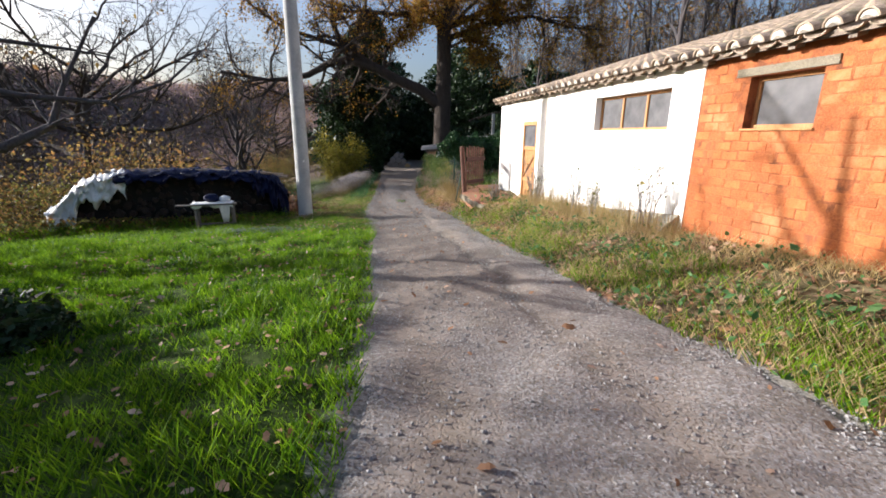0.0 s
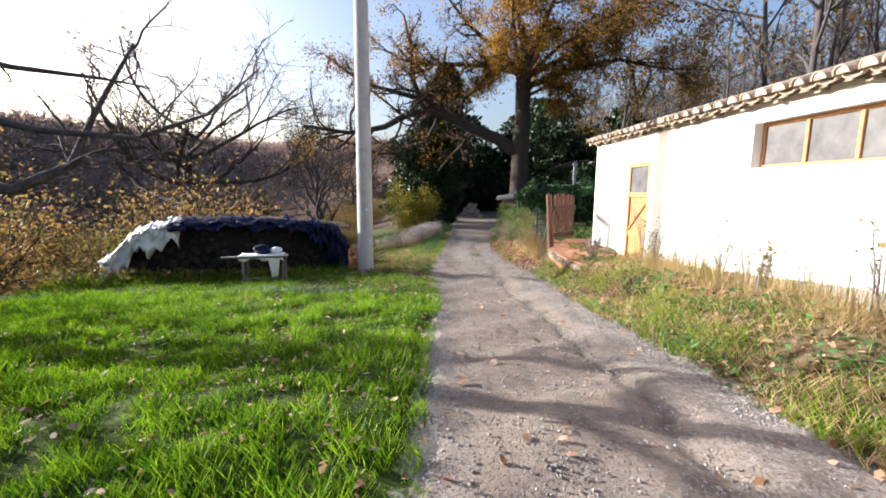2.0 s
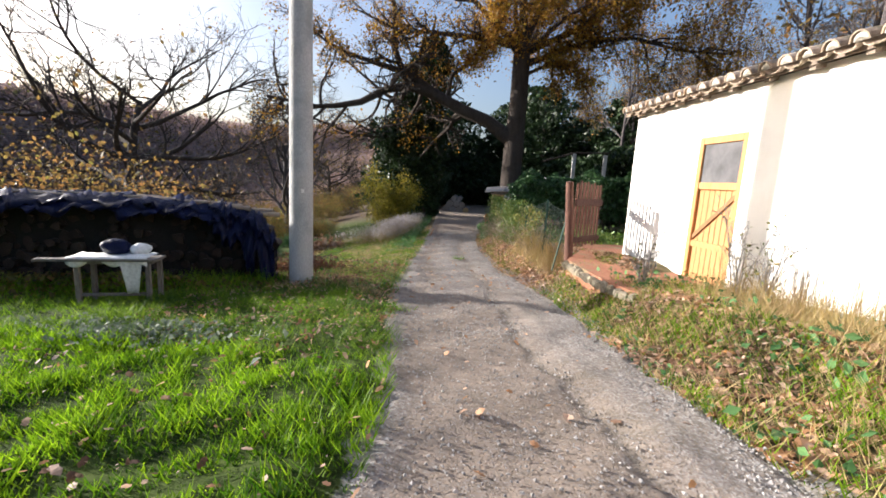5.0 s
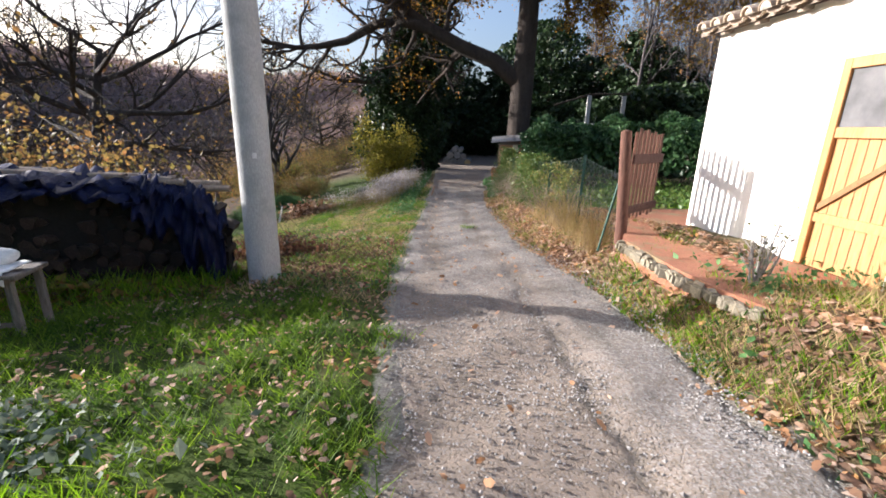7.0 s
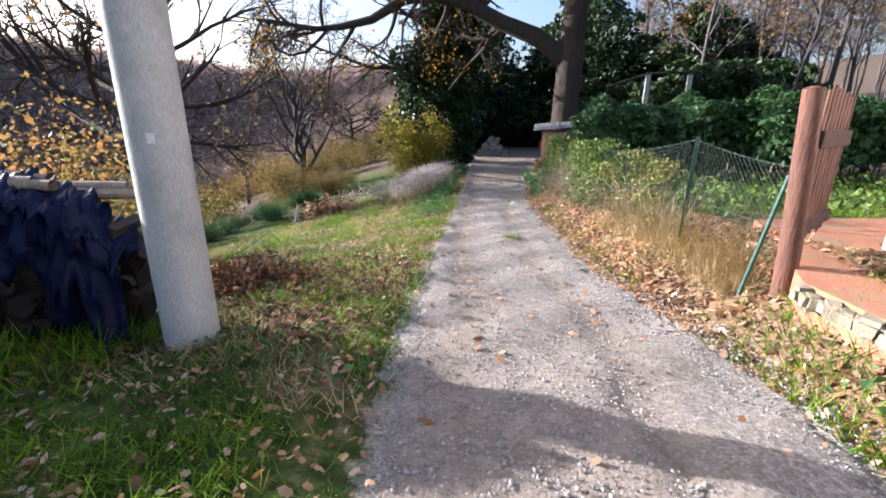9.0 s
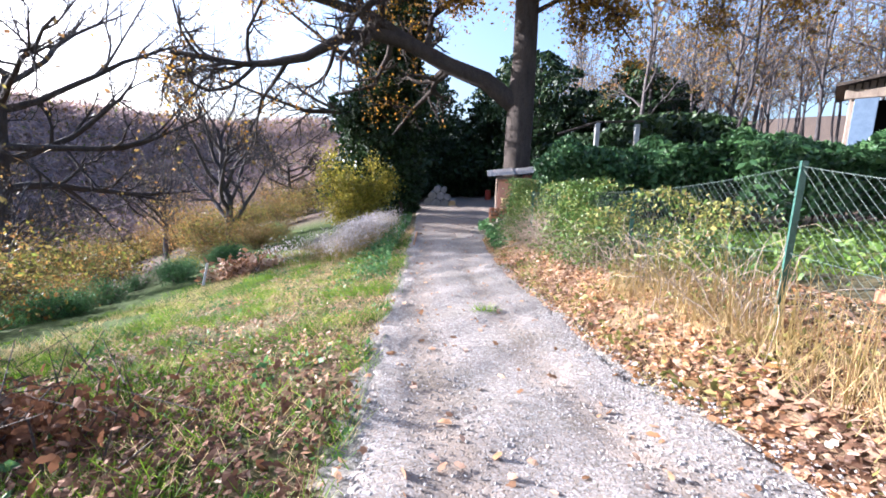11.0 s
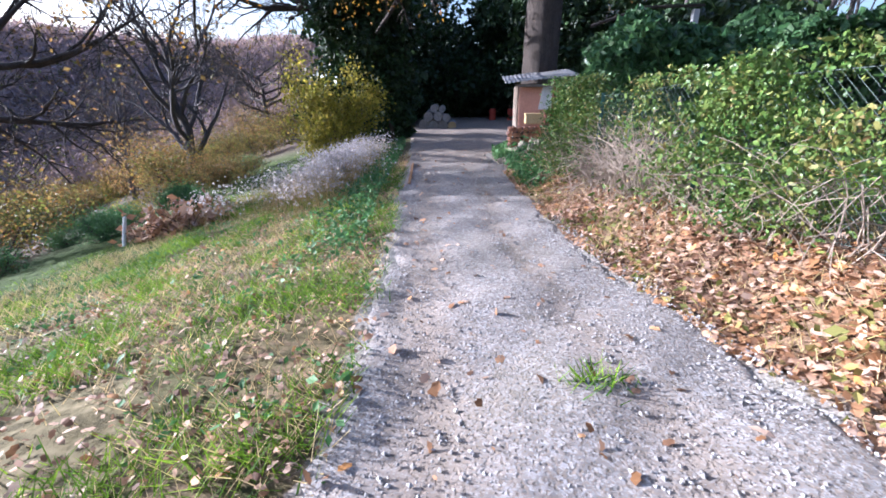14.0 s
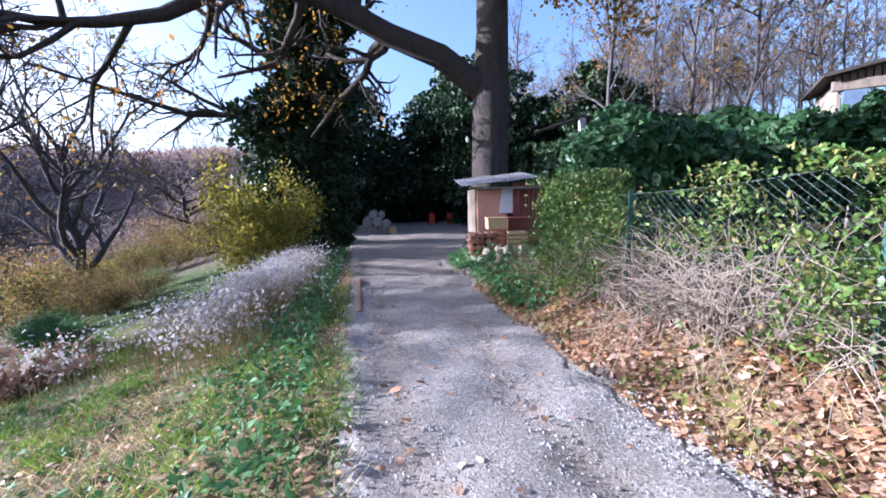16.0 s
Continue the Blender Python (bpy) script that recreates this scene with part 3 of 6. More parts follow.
def build_ground():
    xs, ys = spaced(-12, 7, 0.16, 620), spaced(-3, 56, 0.2, 620)
    X, Y = np.meshgrid(xs, ys)
    Z = land(X, Y)
    dl, dr = road_left(Y) - X, X - road_right(Y)
    inside = np.minimum(-dl, -dr)
    Z = Z - 0.06 * smooth(0.02, 0.25, inside)
    rough = np.sin(X * 9.1 + 3 * np.sin(Y * 2.3)) * np.sin(Y * 7.7 + 2 * np.sin(X * 3.1)) * 0.012
    Z = Z + rough * (inside < 0)
    me = mesh_np("ground", np.stack([X, Y, Z], -1).reshape(-1, 3), grid_faces(len(ys), len(xs)), M["ground"], True)
    green = np.interp(Y, [-10, 9, 12, 16, 30], [0.75, 0.7, 0.5, 0.32, 0.3]) * (dl > 0) + (dr > 0) * 0.18
    green = np.where((dl > 4.5) & (Y > 15), 0.7, green)
    green = np.where((dr > 3) & (Y > 14), 0.38, green)
    litter = (dr > 0) * np.interp(Y, [0, 8, 14, 22], [0.25, 0.35, 0.55, 0.6]) * smooth(3.5, 0.6, dr) + (dl > 0) * smooth(2.5, 0.2, dl) * np.interp(Y, [0, 9, 14, 30], [0.05, 0.2, 0.4, 0.3])
    edge = np.maximum(smooth(0.35, 0.0, dl) * (dl > -0.5), smooth(0.5, 0.0, dr) * (dr > -0.5)) * 0.55
    floor = np.maximum(smooth(10, 16, dl), smooth(7, 14, dr)) * (1 - 0.0 * X)
    floor = np.maximum(floor, smooth(40, 50, Y))
    zone_layer(me, np.stack([green, litter, np.maximum(edge, (inside > 0) * 1.0), floor], -1).reshape(-1, 4))
    return tagged(new("ground", me), "uneven grassy ground strewn with fallen leaves", "ground", kind="structure")


def build_road():
    ys = np.concatenate([np.arange(-4, 36, 0.11), np.arange(36, 62, 0.5)])
    fr = np.linspace(0, 1, 64)
    rng = np.random.default_rng(3)
    wob = lambda s: sum(np.sin(ys * k + p) * a for k, p, a in zip((1.3, 3.1, 7.9, 17.0), rng.random(4) * 6 + s, (0.05, 0.05, 0.035, 0.03)))
    xl, xr = road_left(ys) - 0.04 + wob(0), road_right(ys) + 0.06 + wob(2)
    X = xl[:, None] + (xr - xl)[:, None] * fr[None]
    Y = np.repeat(ys[:, None], len(fr), 1)
    edge = np.minimum(fr, 1 - fr)[None] * (xr - xl)[:, None]
    wander = (0.03 * np.sin(ys * 0.7) + 0.015 * np.sin(ys * 2.1))[:, None]
    g = fr[None] + wander
    near = smooth(15, 11, ys)[:, None] * smooth(2, 5, ys)[:, None]
    ruts = np.exp(-((g - 0.2) / 0.1) ** 2) + 0.8 * np.exp(-((g - 0.66) / 0.08) ** 2)
    ruts = np.clip(np.maximum(ruts, near * smooth(0.66, 0.56, g) * smooth(-0.02, 0.1, g)), 0, 1)
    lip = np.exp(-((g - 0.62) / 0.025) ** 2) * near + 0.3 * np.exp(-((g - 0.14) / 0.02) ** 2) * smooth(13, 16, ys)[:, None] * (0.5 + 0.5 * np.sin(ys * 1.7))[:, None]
    Z = land(X, Y) + 0.012 + 0.05 * smooth(33, 36, Y) - 0.04 * smooth(0.08, 0.0, edge) - 0.018 * ruts - 0.03 * lip + 0.02 * np.exp(-((g - 0.74) / 0.07) ** 2) * near + 0.006 * np.sin(X * 11 + np.sin(Y * 5)) * np.sin(Y * 9)
    me = mesh_np("road", np.stack([X, Y, Z], -1).reshape(-1, 3), grid_faces(len(ys), len(fr)), M["road"], True)
    # far end all packed earth: brown soil plus the shade there, both as colour
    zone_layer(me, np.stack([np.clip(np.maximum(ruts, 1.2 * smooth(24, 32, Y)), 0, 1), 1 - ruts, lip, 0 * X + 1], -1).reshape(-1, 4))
    return tagged(new("road", me), "pale gravel farm track with worn wheel ruts", "road", kind="structure")


build_ground()
build_road()

# ---- farm building ----
FA = Vector((2.628, 12.067, 0))
FU, FN = Vector((-0.2207, 0.9753, 0)), Vector((0.9753, 0.2207, 0))


def bw(s, d, z):
    """A place by the building: s along its front (growing down the track), d behind the front, z up."""
    return FA + FU * s + FN * d + Vector((0, 0, z))


EAVE, FAR_END, SEAM, NEAR_END, DEPTH = 2.47, 3.05, -5.72, -13.0, 5.5
RISE = 0.30


def farm_building():
    t = thing("farm_building", "low farm building, white plaster and orange brick, clay roof tiles", "building")
    holes = {"door": (0.04, 1.03, -0.6, 1.83), "win": (-5.09, -2.86, 1.54, 2.20), "owin": (-7.40, -6.49, 1.54, 2.18)}
    zlo = -0.95

    def span(name, s0, s1, z0, z1, mat, d0=0.0, d1=0.3):
        part(name, boxed((s0, d0, z0), (s1, d1, z1), bw), M[mat], t)
    d, w, o = holes["door"], holes["win"], holes["owin"]
    span("white_wall", d[1], FAR_END, zlo, EAVE, "plaster")
    span("white_wall", d[0], d[1], d[3], EAVE, "plaster")
    span("white_wall", w[1], d[0], zlo, EAVE, "plaster")
    span("white_wall", w[0], w[1], zlo, w[2], "plaster")
    span("white_wall", w[0], w[1], w[3], EAVE, "plaster")
    span("white_wall", SEAM, w[0], zlo, EAVE, "plaster")
    span("mortar_wall", o[1], SEAM, zlo, EAVE, "mortar", 0.011, 0.3)
    span("mortar_wall", o[0], o[1], zlo, o[2], "mortar", 0.011, 0.3)
    span("mortar_wall", o[0], o[1], o[3], EAVE, "mortar", 0.011, 0.3)
    span("mortar_wall", NEAR_END, o[0], zlo, EAVE, "mortar", 0.011, 0.3)
    span("lintel", o[0] - 0.14, o[1] + 0.2, 2.19, 2.29, "stone", -0.012, 0.1)
    bm = bmesh.new()
    sec = [(-0.32, -0.5), (-0.30, -0.13), (-0.02, 0.10), (0.0, 0.10), (0.0, -0.5)]
    prism(bm, [bw(-5.66, a, b + 0.12) for a, b in sec], [bw(-0.3, a, b - 0.46) for a, b in sec])
    part("plinth", bm, M["plinth"], t, "mossy sloped concrete footing")
    top = EAVE + RISE * DEPTH
    for s0, s1 in ((FAR_END - 0.3, FAR_END), (NEAR_END, NEAR_END + 0.3)):
        bm = bmesh.new()
        prism(bm, [bw(s0, a, b) for a, b in ((0.3, zlo), (DEPTH, zlo), (DEPTH, top), (0.3, EAVE + 0.09))], [bw(s1, a, b) for a, b in ((0.3, zlo), (DEPTH, zlo), (DEPTH, top), (0.3, EAVE + 0.09))])
        part("end_wall", bm, M["plaster"], t)
    span("back_wall", NEAR_END + 0.3, FAR_END - 0.3, zlo, top, "plaster", DEPTH - 0.3, DEPTH)
    bm = bmesh.new()
    e0, e1 = -0.16, DEPTH + 0.2
    lo = [(e0, EAVE + 0.02 + RISE * e0), (e1, EAVE + 0.02 + RISE * e1), (e1, EAVE + 0.08 + RISE * e1), (e0, EAVE + 0.08 + RISE * e0)]
    prism(bm, [bw(NEAR_END - 0.2, a, b) for a, b in lo], [bw(FAR_END + 0.22, a, b) for a, b in lo])
    part("roof_deck", bm, M["old_wood"], t)
    for i in range(26):
        s = NEAR_END + 0.3 + i * 0.62
        bm = bmesh.new()
        sec = [(-0.13, EAVE - 0.07), (0.0, EAVE - 0.04), (0.0, EAVE + 0.012), (-0.13, EAVE - 0.026)]
        prism(bm, [bw(s, a, b) for a, b in sec], [bw(s + 0.08, a, b) for a, b in sec])
        part("rafter_end", bm, M["old_wood"], t)
    # joinery
    door = part("door", boxed((d[0], 0.05, -0.42), (d[1], 0.09, d[3]), bw), M["timber"], t, "ochre wooden ledged door with one pane")
    for lo_, hi_ in (((d[0], 0.0, -0.42), (d[0] + 0.09, 0.05, 1.83)), ((d[1] - 0.09, 0.0, -0.42), (d[1], 0.05, 1.83)), ((d[0] + 0.09, 0.0, 1.72), (d[1] - 0.09, 0.05, 1.83)),
                     ((d[0] + 0.09, 0.01, 1.02), (d[1] - 0.09, 0.05, 1.13))):
        part("door_rail", boxed(lo_, hi_, bw, 0.006), M["timber"], door)
    part("door_pane", boxed((d[0] + 0.09, 0.035, 1.13), (d[1] - 0.09, 0.048, 1.72), bw), M["pane"], door)
    bm = bmesh.new()
    s0, s1 = d[0] + 0.1, d[1] - 0.1
    prism(bm, [bw(*q) for q in ((s0, 0.02, 0.98), (s0, 0.02, 0.9), (s1, 0.02, 0.22), (s1, 0.02, 0.3))], [bw(*q) for q in ((s0, 0.048, 0.98), (s0, 0.048, 0.9), (s1, 0.048, 0.22), (s1, 0.048, 0.3))])
    part("door_brace", bm, M["timber_dark"], door)
    part("door_ledge", boxed((d[0] + 0.09, 0.015, 0.1), (d[1] - 0.09, 0.05, 0.2), bw), M["timber"], door)
    for k in range(1, 7):
        s = d[0] + 0.09 + k * (d[1] - d[0] - 0.18) / 7
        part("board_gap", boxed((s - 0.004, 0.044, -0.4), (s + 0.004, 0.0495, 1.02), bw), M["timber_dark"], door)

    def window(name, h, lights, depth):
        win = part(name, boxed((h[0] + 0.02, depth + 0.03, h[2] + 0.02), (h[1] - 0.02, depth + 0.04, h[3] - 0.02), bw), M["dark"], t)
        fw = 0.05
        for lo_, hi_ in (((h[0], depth - 0.03, h[2]), (h[1], depth + 0.03, h[2] + fw)), ((h[0], depth - 0.03, h[3] - fw), (h[1], depth + 0.03, h[3])),
                         ((h[0], depth - 0.03, h[2] + fw), (h[0] + fw, depth + 0.03, h[3] - fw)), ((h[1] - fw, depth - 0.03, h[2] + fw), (h[1], depth + 0.03, h[3] - fw))):
            part("window_frame", boxed(lo_, hi_, bw, 0.005), M["timber"], win)
        step = (h[1] - h[0] - 2 * fw) / lights
        for k in range(lights):
            a = h[0] + fw + k * step
            part("pane", boxed((a + 0.005, depth - 0.002, h[2] + fw), (a + step - 0.005, depth + 0.006, h[3] - fw), bw), M["pane"], win)
            if k:
                part("mullion", boxed((a - 0.025, depth - 0.035, h[2] + fw), (a + 0.025, depth + 0.025, h[3] - fw), bw, 0.004), M["timber"], win)
        part("sill", boxed((h[0] - 0.02, -0.02, h[2] - 0.03), (h[1] + 0.02, depth - 0.035, h[2] - 0.002), bw, 0.005), M["timber" if lights == 1 else "plaster"], win)
    window("window", w, 3, 0.17)
    window("window", o, 1, 0.17)
    # clay barrel tiles: two courses at the eave are single pieces
    rng = np.random.default_rng(5)

    def barrel(r0, r1, ln, up):
        V, n = [], 7
        for r, x in ((r0, 0.0), (r1, ln)):
            for th in (0.0, 0.016):
                for k in range(n):
                    a = math.pi * k / (n - 1)
                    V.append((math.cos(a) * (r - th), x, up * math.sin(a) * (r - th)))
        F = []
        for k in range(n - 1):
            F += [(k, k + 1, 2 * n + k + 1, 2 * n + k), (n + k + 1, n + k, 3 * n + k, 3 * n + k + 1), (k + 1, k, n + k, n + k + 1)]
        return V, F
    V, F = barrel(0.105, 0.085, 0.48, 1)
    cover = mesh_np("tile", V, F, M["tile"], False)
    V, F = barrel(0.12, 0.105, 0.48, -0.45)
    pan = mesh_np("tile", V, F, M["tile"], False)
    roll = Matrix((( -FU.x, FN.x, 0), (-FU.y, FN.y, 0), (0, 0, 1))).to_4x4()
    tilt = Matrix.Rotation(math.atan(RISE), 4, "X")
    count = int((FAR_END + 0.2 - NEAR_END) / 0.29)
    rest_v, rest_f, base = [], [], 0
    for row in range(13):
        for i in range(count):
            s = FAR_END + 0.12 - i * 0.29
            for me, off, up in ((cover, 0.0, 0.10), (pan, 0.145, 0.075)):
                dd = -0.24 + row * 0.42 + rng.normal() * 0.012
                mtx = Matrix.Translation(bw(s - off + rng.normal() * 0.008, dd, EAVE + 0.03 + RISE * dd + up)) @ roll @ tilt @ Matrix.Rotation(rng.normal() * 0.03, 4, "Y")
                if row < 2 and me is cover:
                    ob = new("tile", me)
                    ob.parent, ob.matrix_basis = t, mtx
                else:
                    A = np.array(mtx)
                    v = np.array([x.co for x in me.vertices])
                    rest_v.append(v @ A[:3, :3].T + A[:3, 3])
                    rest_f.append(np.array([p.vertices[:] for p in me.polygons]) + base)
                    base += len(v)
    V = [(0, 0.0, 0.0)] + [(math.cos(math.pi * k / 6) * 0.086, 0.02, math.sin(math.pi * k / 6) * 0.086) for k in range(7)] + [(math.cos(math.pi * k / 6) * 0.086, 0.12, math.sin(math.pi * k / 6) * 0.086) for k in range(7)] + [(0, -0.012, 0.04)]
    plug = bpy.data.meshes.new("mortar_plug")
    plug.from_pydata(V, [], [(15, k + 1, k + 2) for k in range(6)] + [(15, 7, 1)] + [(k + 2, k + 1, k + 8, k + 9) for k in range(6)])
    plug.materials.append(M["plug"])
    for i in range(count):
        ob = new("mortar_plug", plug)
        dd = -0.235 + rng.normal() * 0.008
        ob.parent, ob.matrix_basis = t, Matrix.Translation(bw(FAR_END + 0.12 - i * 0.29, dd, EAVE + 0.03 + RISE * dd + 0.095)) @ roll @ tilt
    tagged(part("roof_tiles", mesh_np("roof_tiles", np.concatenate(rest_v), np.concatenate(rest_f), M["tile"]), parent=t), kind="stuff")
    # orange bricks
    bm = bmesh.new()
    box(bm, (-0.125, 0, 0), (0.125, 0.05, 0.115), None, 0.008)
    bmesh.ops.recalc_face_normals(bm, faces=bm.faces)
    brick = bpy.data.meshes.new("brick")
    bm.to_mesh(brick)
    bm.free()
    brick.materials.append(M["brick"])
    z, row = zlo + 0.3, 0
    while z < EAVE - 0.12:
        s = SEAM - 0.13 - (row % 2) * 0.13
        while s > -8.7:
            clash = o[0] - 0.12 < s < o[1] + 0.12 and o[2] - 0.11 < z < o[3]
            clash = clash or (o[0] - 0.26 < s < o[1] + 0.32 and 2.08 < z < 2.29)
            if not clash:
                ob = new("brick", brick)
                ob.parent = t
                ob.matrix_basis = Matrix.Translation(bw(s + rng.normal() * 0.006, 0.004 + abs(rng.normal()) * 0.004, z + rng.normal() * 0.003)) @ roll @ Matrix.Rotation(rng.normal() * 0.012, 4, "Z") @ Matrix.Diagonal((rng.uniform(0.96, 1.04), 1, rng.uniform(0.95, 1.06), 1))
            s -= 0.262
        z += 0.127
        row += 1
    return t


farm_building()

# ---- terrace by the building ----
terr = bmesh.new()
edge = [(0.62, 13.75), (0.86, 12.5), (1.02, 11.9), (1.3, 11.35), (2.78, 11.45), (2.62, 12.2), (2.0, 14.95), (3.6, 15.4), (3.4, 16.9), (2.0, 16.5), (1.3, 16.2), (1.12, 15.2), (0.78, 14.25)]
prism(terr, [(x, y, -1.2) for x, y in edge], [(x, y, -0.42) for x, y in edge])
tagged(part("terrace", terr, M["terrace"]), "red clay terrace with a rough stone edge", "terrace", kind="structure")


def edge_stones():
    rng = np.random.default_rng(17)
    line = [(0.62, 13.75), (0.86, 12.5), (1.02, 11.9), (1.3, 11.35)]
    for a, b in zip(line, line[1:]):
        n = max(2, int(math.dist(a, b) / 0.15))
        for k in range(n):
            f = (k + rng.random() * 0.5) / n
            x, y = a[0] + (b[0] - a[0]) * f - 0.05, a[1] + (b[1] - a[1]) * f
            bm = bmesh.new()
            bmesh.ops.create_cube(bm, size=0.15)
            bmesh.ops.bevel(bm, geom=bm.edges[:], offset=0.03, segments=2, affect="EDGES")
            sx, sz = rng.uniform(0.8, 1.3), rng.uniform(0.75, 1.1)
            for v in bm.verts:
                w = Matrix.Rotation(k * 1.3, 3, "Z") @ (v.co * (1 + 0.5 * noise.noise(v.co * 8 + Vector((k * 3.1, a[1], 0)))))
                v.co = Vector((w.x * 0.8 + x, w.y * sx + y, w.z * sz * 0.9 - 0.505))
            tagged(part("edge_stone", bm, M["stone"]), "rough pale stone edging the red terrace", "stone", "terrace edge stones")


edge_stones()


# ---- concrete pole ----
def utility_pole():
    t = thing("utility_pole", "tall tapered grey concrete utility pole standing in the grass", "pole")
    V, F = tubes([([(-4.3, 12.85, z) for z in (-1.3, -0.9, 2, 5, 8, 10.5)], [0.215, 0.212, 0.2, 0.185, 0.168, 0.155])], 24)
    part("shaft", mesh_np("shaft", V, F, M["concrete"], True), parent=t)
    V, F = tubes([([(-4.3, 12.85, 10.5), (-4.3, 12.85, 10.52)], [0.155, 0.01])], 24)
    part("cap", mesh_np("cap", V, F, M["concrete"], True), parent=t)
    n = Vector((0.55, -0.83, 0)).normalized()
    s = Vector((n.y, -n.x, 0))
    c = Vector((-4.3, 12.85, 0)) + n * 0.2
    pl = lambda x, y, z: c + s * x + n * y + Vector((0, 0, z))
    part("plate", boxed((-0.025, -0.005, 0.59), (0.025, 0.012, 0.66), pl, 0.003), M["tarp_white"], t, "small white number plate")
    return t


utility_pole()

# ---- trees ----
def local(pts, foot):
    return [tuple(np.array(p) - np.array(foot)) for p in pts]


def great_oak():
    foot = (-0.4, 32.5, -1.5)
    trunk = (local([(-0.4, 32.5, -1.5), (-0.4, 32.5, -0.9), (-0.42, 32.5, 1), (-0.38, 32.5, 3.2), (-0.3, 32.5, 5.5), (-0.3, 32.45, 8.6), (-0.2, 32.4, 9.6)], foot), [1.0, 0.70, 0.60, 0.60, 0.52, 0.50, 0.3])
    lim = [([(-0.5, 32.5, 3.5), (-2.0, 32.3, 4.6), (-3.6, 32.2, 5.2), (-5.4, 32, 6.1), (-7.0, 31.9, 6.5), (-8.3, 31.6, 6.2), (-9.8, 31.4, 5.4), (-11.3, 31.2, 5.1), (-12.5, 31, 5.0), (-15.6, 30.8, 5.5)], 0.44),
           ([(-5.2, 32, 6.0), (-7.5, 32.2, 7.5), (-8.1, 32.4, 8.9), (-8.1, 32.4, 10.8), (-8.6, 32.2, 13)], 0.30),
           ([(-7.5, 32.2, 7.4), (-9.0, 32, 7.8), (-10.8, 31.8, 8.3), (-12.1, 31.6, 8.9), (-14.0, 31.4, 10.3)], 0.19),
           ([(-4.6, 32.1, 5.7), (-4.4, 32.2, 7.2), (-3.4, 32.3, 8.0), (-2.6, 32.3, 9.2)], 0.16),
           ([(-0.2, 32.5, 8.3), (-0.9, 32.4, 9.0), (-3.0, 32.2, 9.4), (-5.8, 32, 9.6), (-7.4, 31.8, 9.5), (-10, 31.5, 10.6)], 0.24),
           ([(-0.3, 32.5, 8.8), (-2.2, 32.3, 10.4), (-4.2, 32, 12.2), (-6, 31.6, 14.4)], 0.24),
           ([(-0.2, 32.5, 9.2), (-0.5, 32.2, 11.5), (-1.2, 32, 14), (-1.5, 31.6, 16.5)], 0.28),
           ([(-0.2, 32.5, 9.2), (0.7, 32.3, 11.4), (1.6, 32, 13.5), (3, 31.6, 15.5)], 0.24),
           ([(-0.1, 32.5, 8.7), (2.1, 32.3, 9.6), (3.9, 32.1, 10.7), (6.5, 31.7, 12.6)], 0.24),
           ([(-0.1, 32.5, 8.0), (1.2, 32.3, 8.4), (3.1, 32.1, 9.1), (5.7, 31.8, 9.3), (8.2, 31.6, 8.6), (10.8, 31.5, 8.4)], 0.22),
           ([(0.0, 32.4, 7.4), (1.4, 31.8, 7.9), (2.8, 31.2, 7.2), (3.8, 30.8, 5.6)], 0.12),
           ([(-0.3, 32.4, 8.2), (-0.8, 30.5, 9.8), (-1, 28.5, 11), (-1, 27, 12.6)], 0.18),
           ([(-0.3, 32.6, 8.6), (0.5, 35, 10.5), (1, 38, 13)], 0.25),
           ([(-0.3, 32.4, 8.4), (1.8, 31, 10), (4.2, 29.6, 11), (6.5, 28.5, 11.6)], 0.16)]
    lim = [(local(p, foot), r) for p, r in lim]
    spec = [(9, 0.3, 0.85, 0.16, 0.0, 9), (7, 0.5, 0.8, 0.26, 0.0, 6), (6, 0.55, 0.8, 0.3, 0.0, 5), (0, 0, 0, 0.3, 0.0, 4)]
    ms = tree_meshes("oak", trunk, lim, spec, 11, M["bark"], M["oak_leaf"], 76000, 0.062, 0.34, least=0.012, clumps=4200, keep=lambda p, q: q < (1.0 if p[0] > -3 else 0.3 if p[2] > 9 else 0.12))
    plant_tree("oak_tree", ms, foot, "great old oak with sparse orange-brown autumn leaves beside the track", "tree")


def column_cloud(rng, count, height, radius, low=0.3):
    """Leaf places through an uneven upright mass."""
    h = low + (height - low) * rng.random(count) ** 0.9
    a = rng.random(count) * 2 * math.pi
    prof = np.interp(h / height, [0, 0.15, 0.4, 0.7, 0.9, 1], [0.7, 0.9, 1.0, 0.95, 0.75, 0.3])
    lump = 1 + 0.3 * np.sin(a * 2 + h * 1.3 + radius * 9) + 0.28 * np.sin(a * 4 - h * 2.3) + 0.15 * np.sin(a * 7 + h * 4.1)
    r = radius * prof * lump * (0.55 + 0.5 * rng.random(count) ** 0.5)
    return np.stack([np.cos(a) * r, np.sin(a) * r, h], 1)


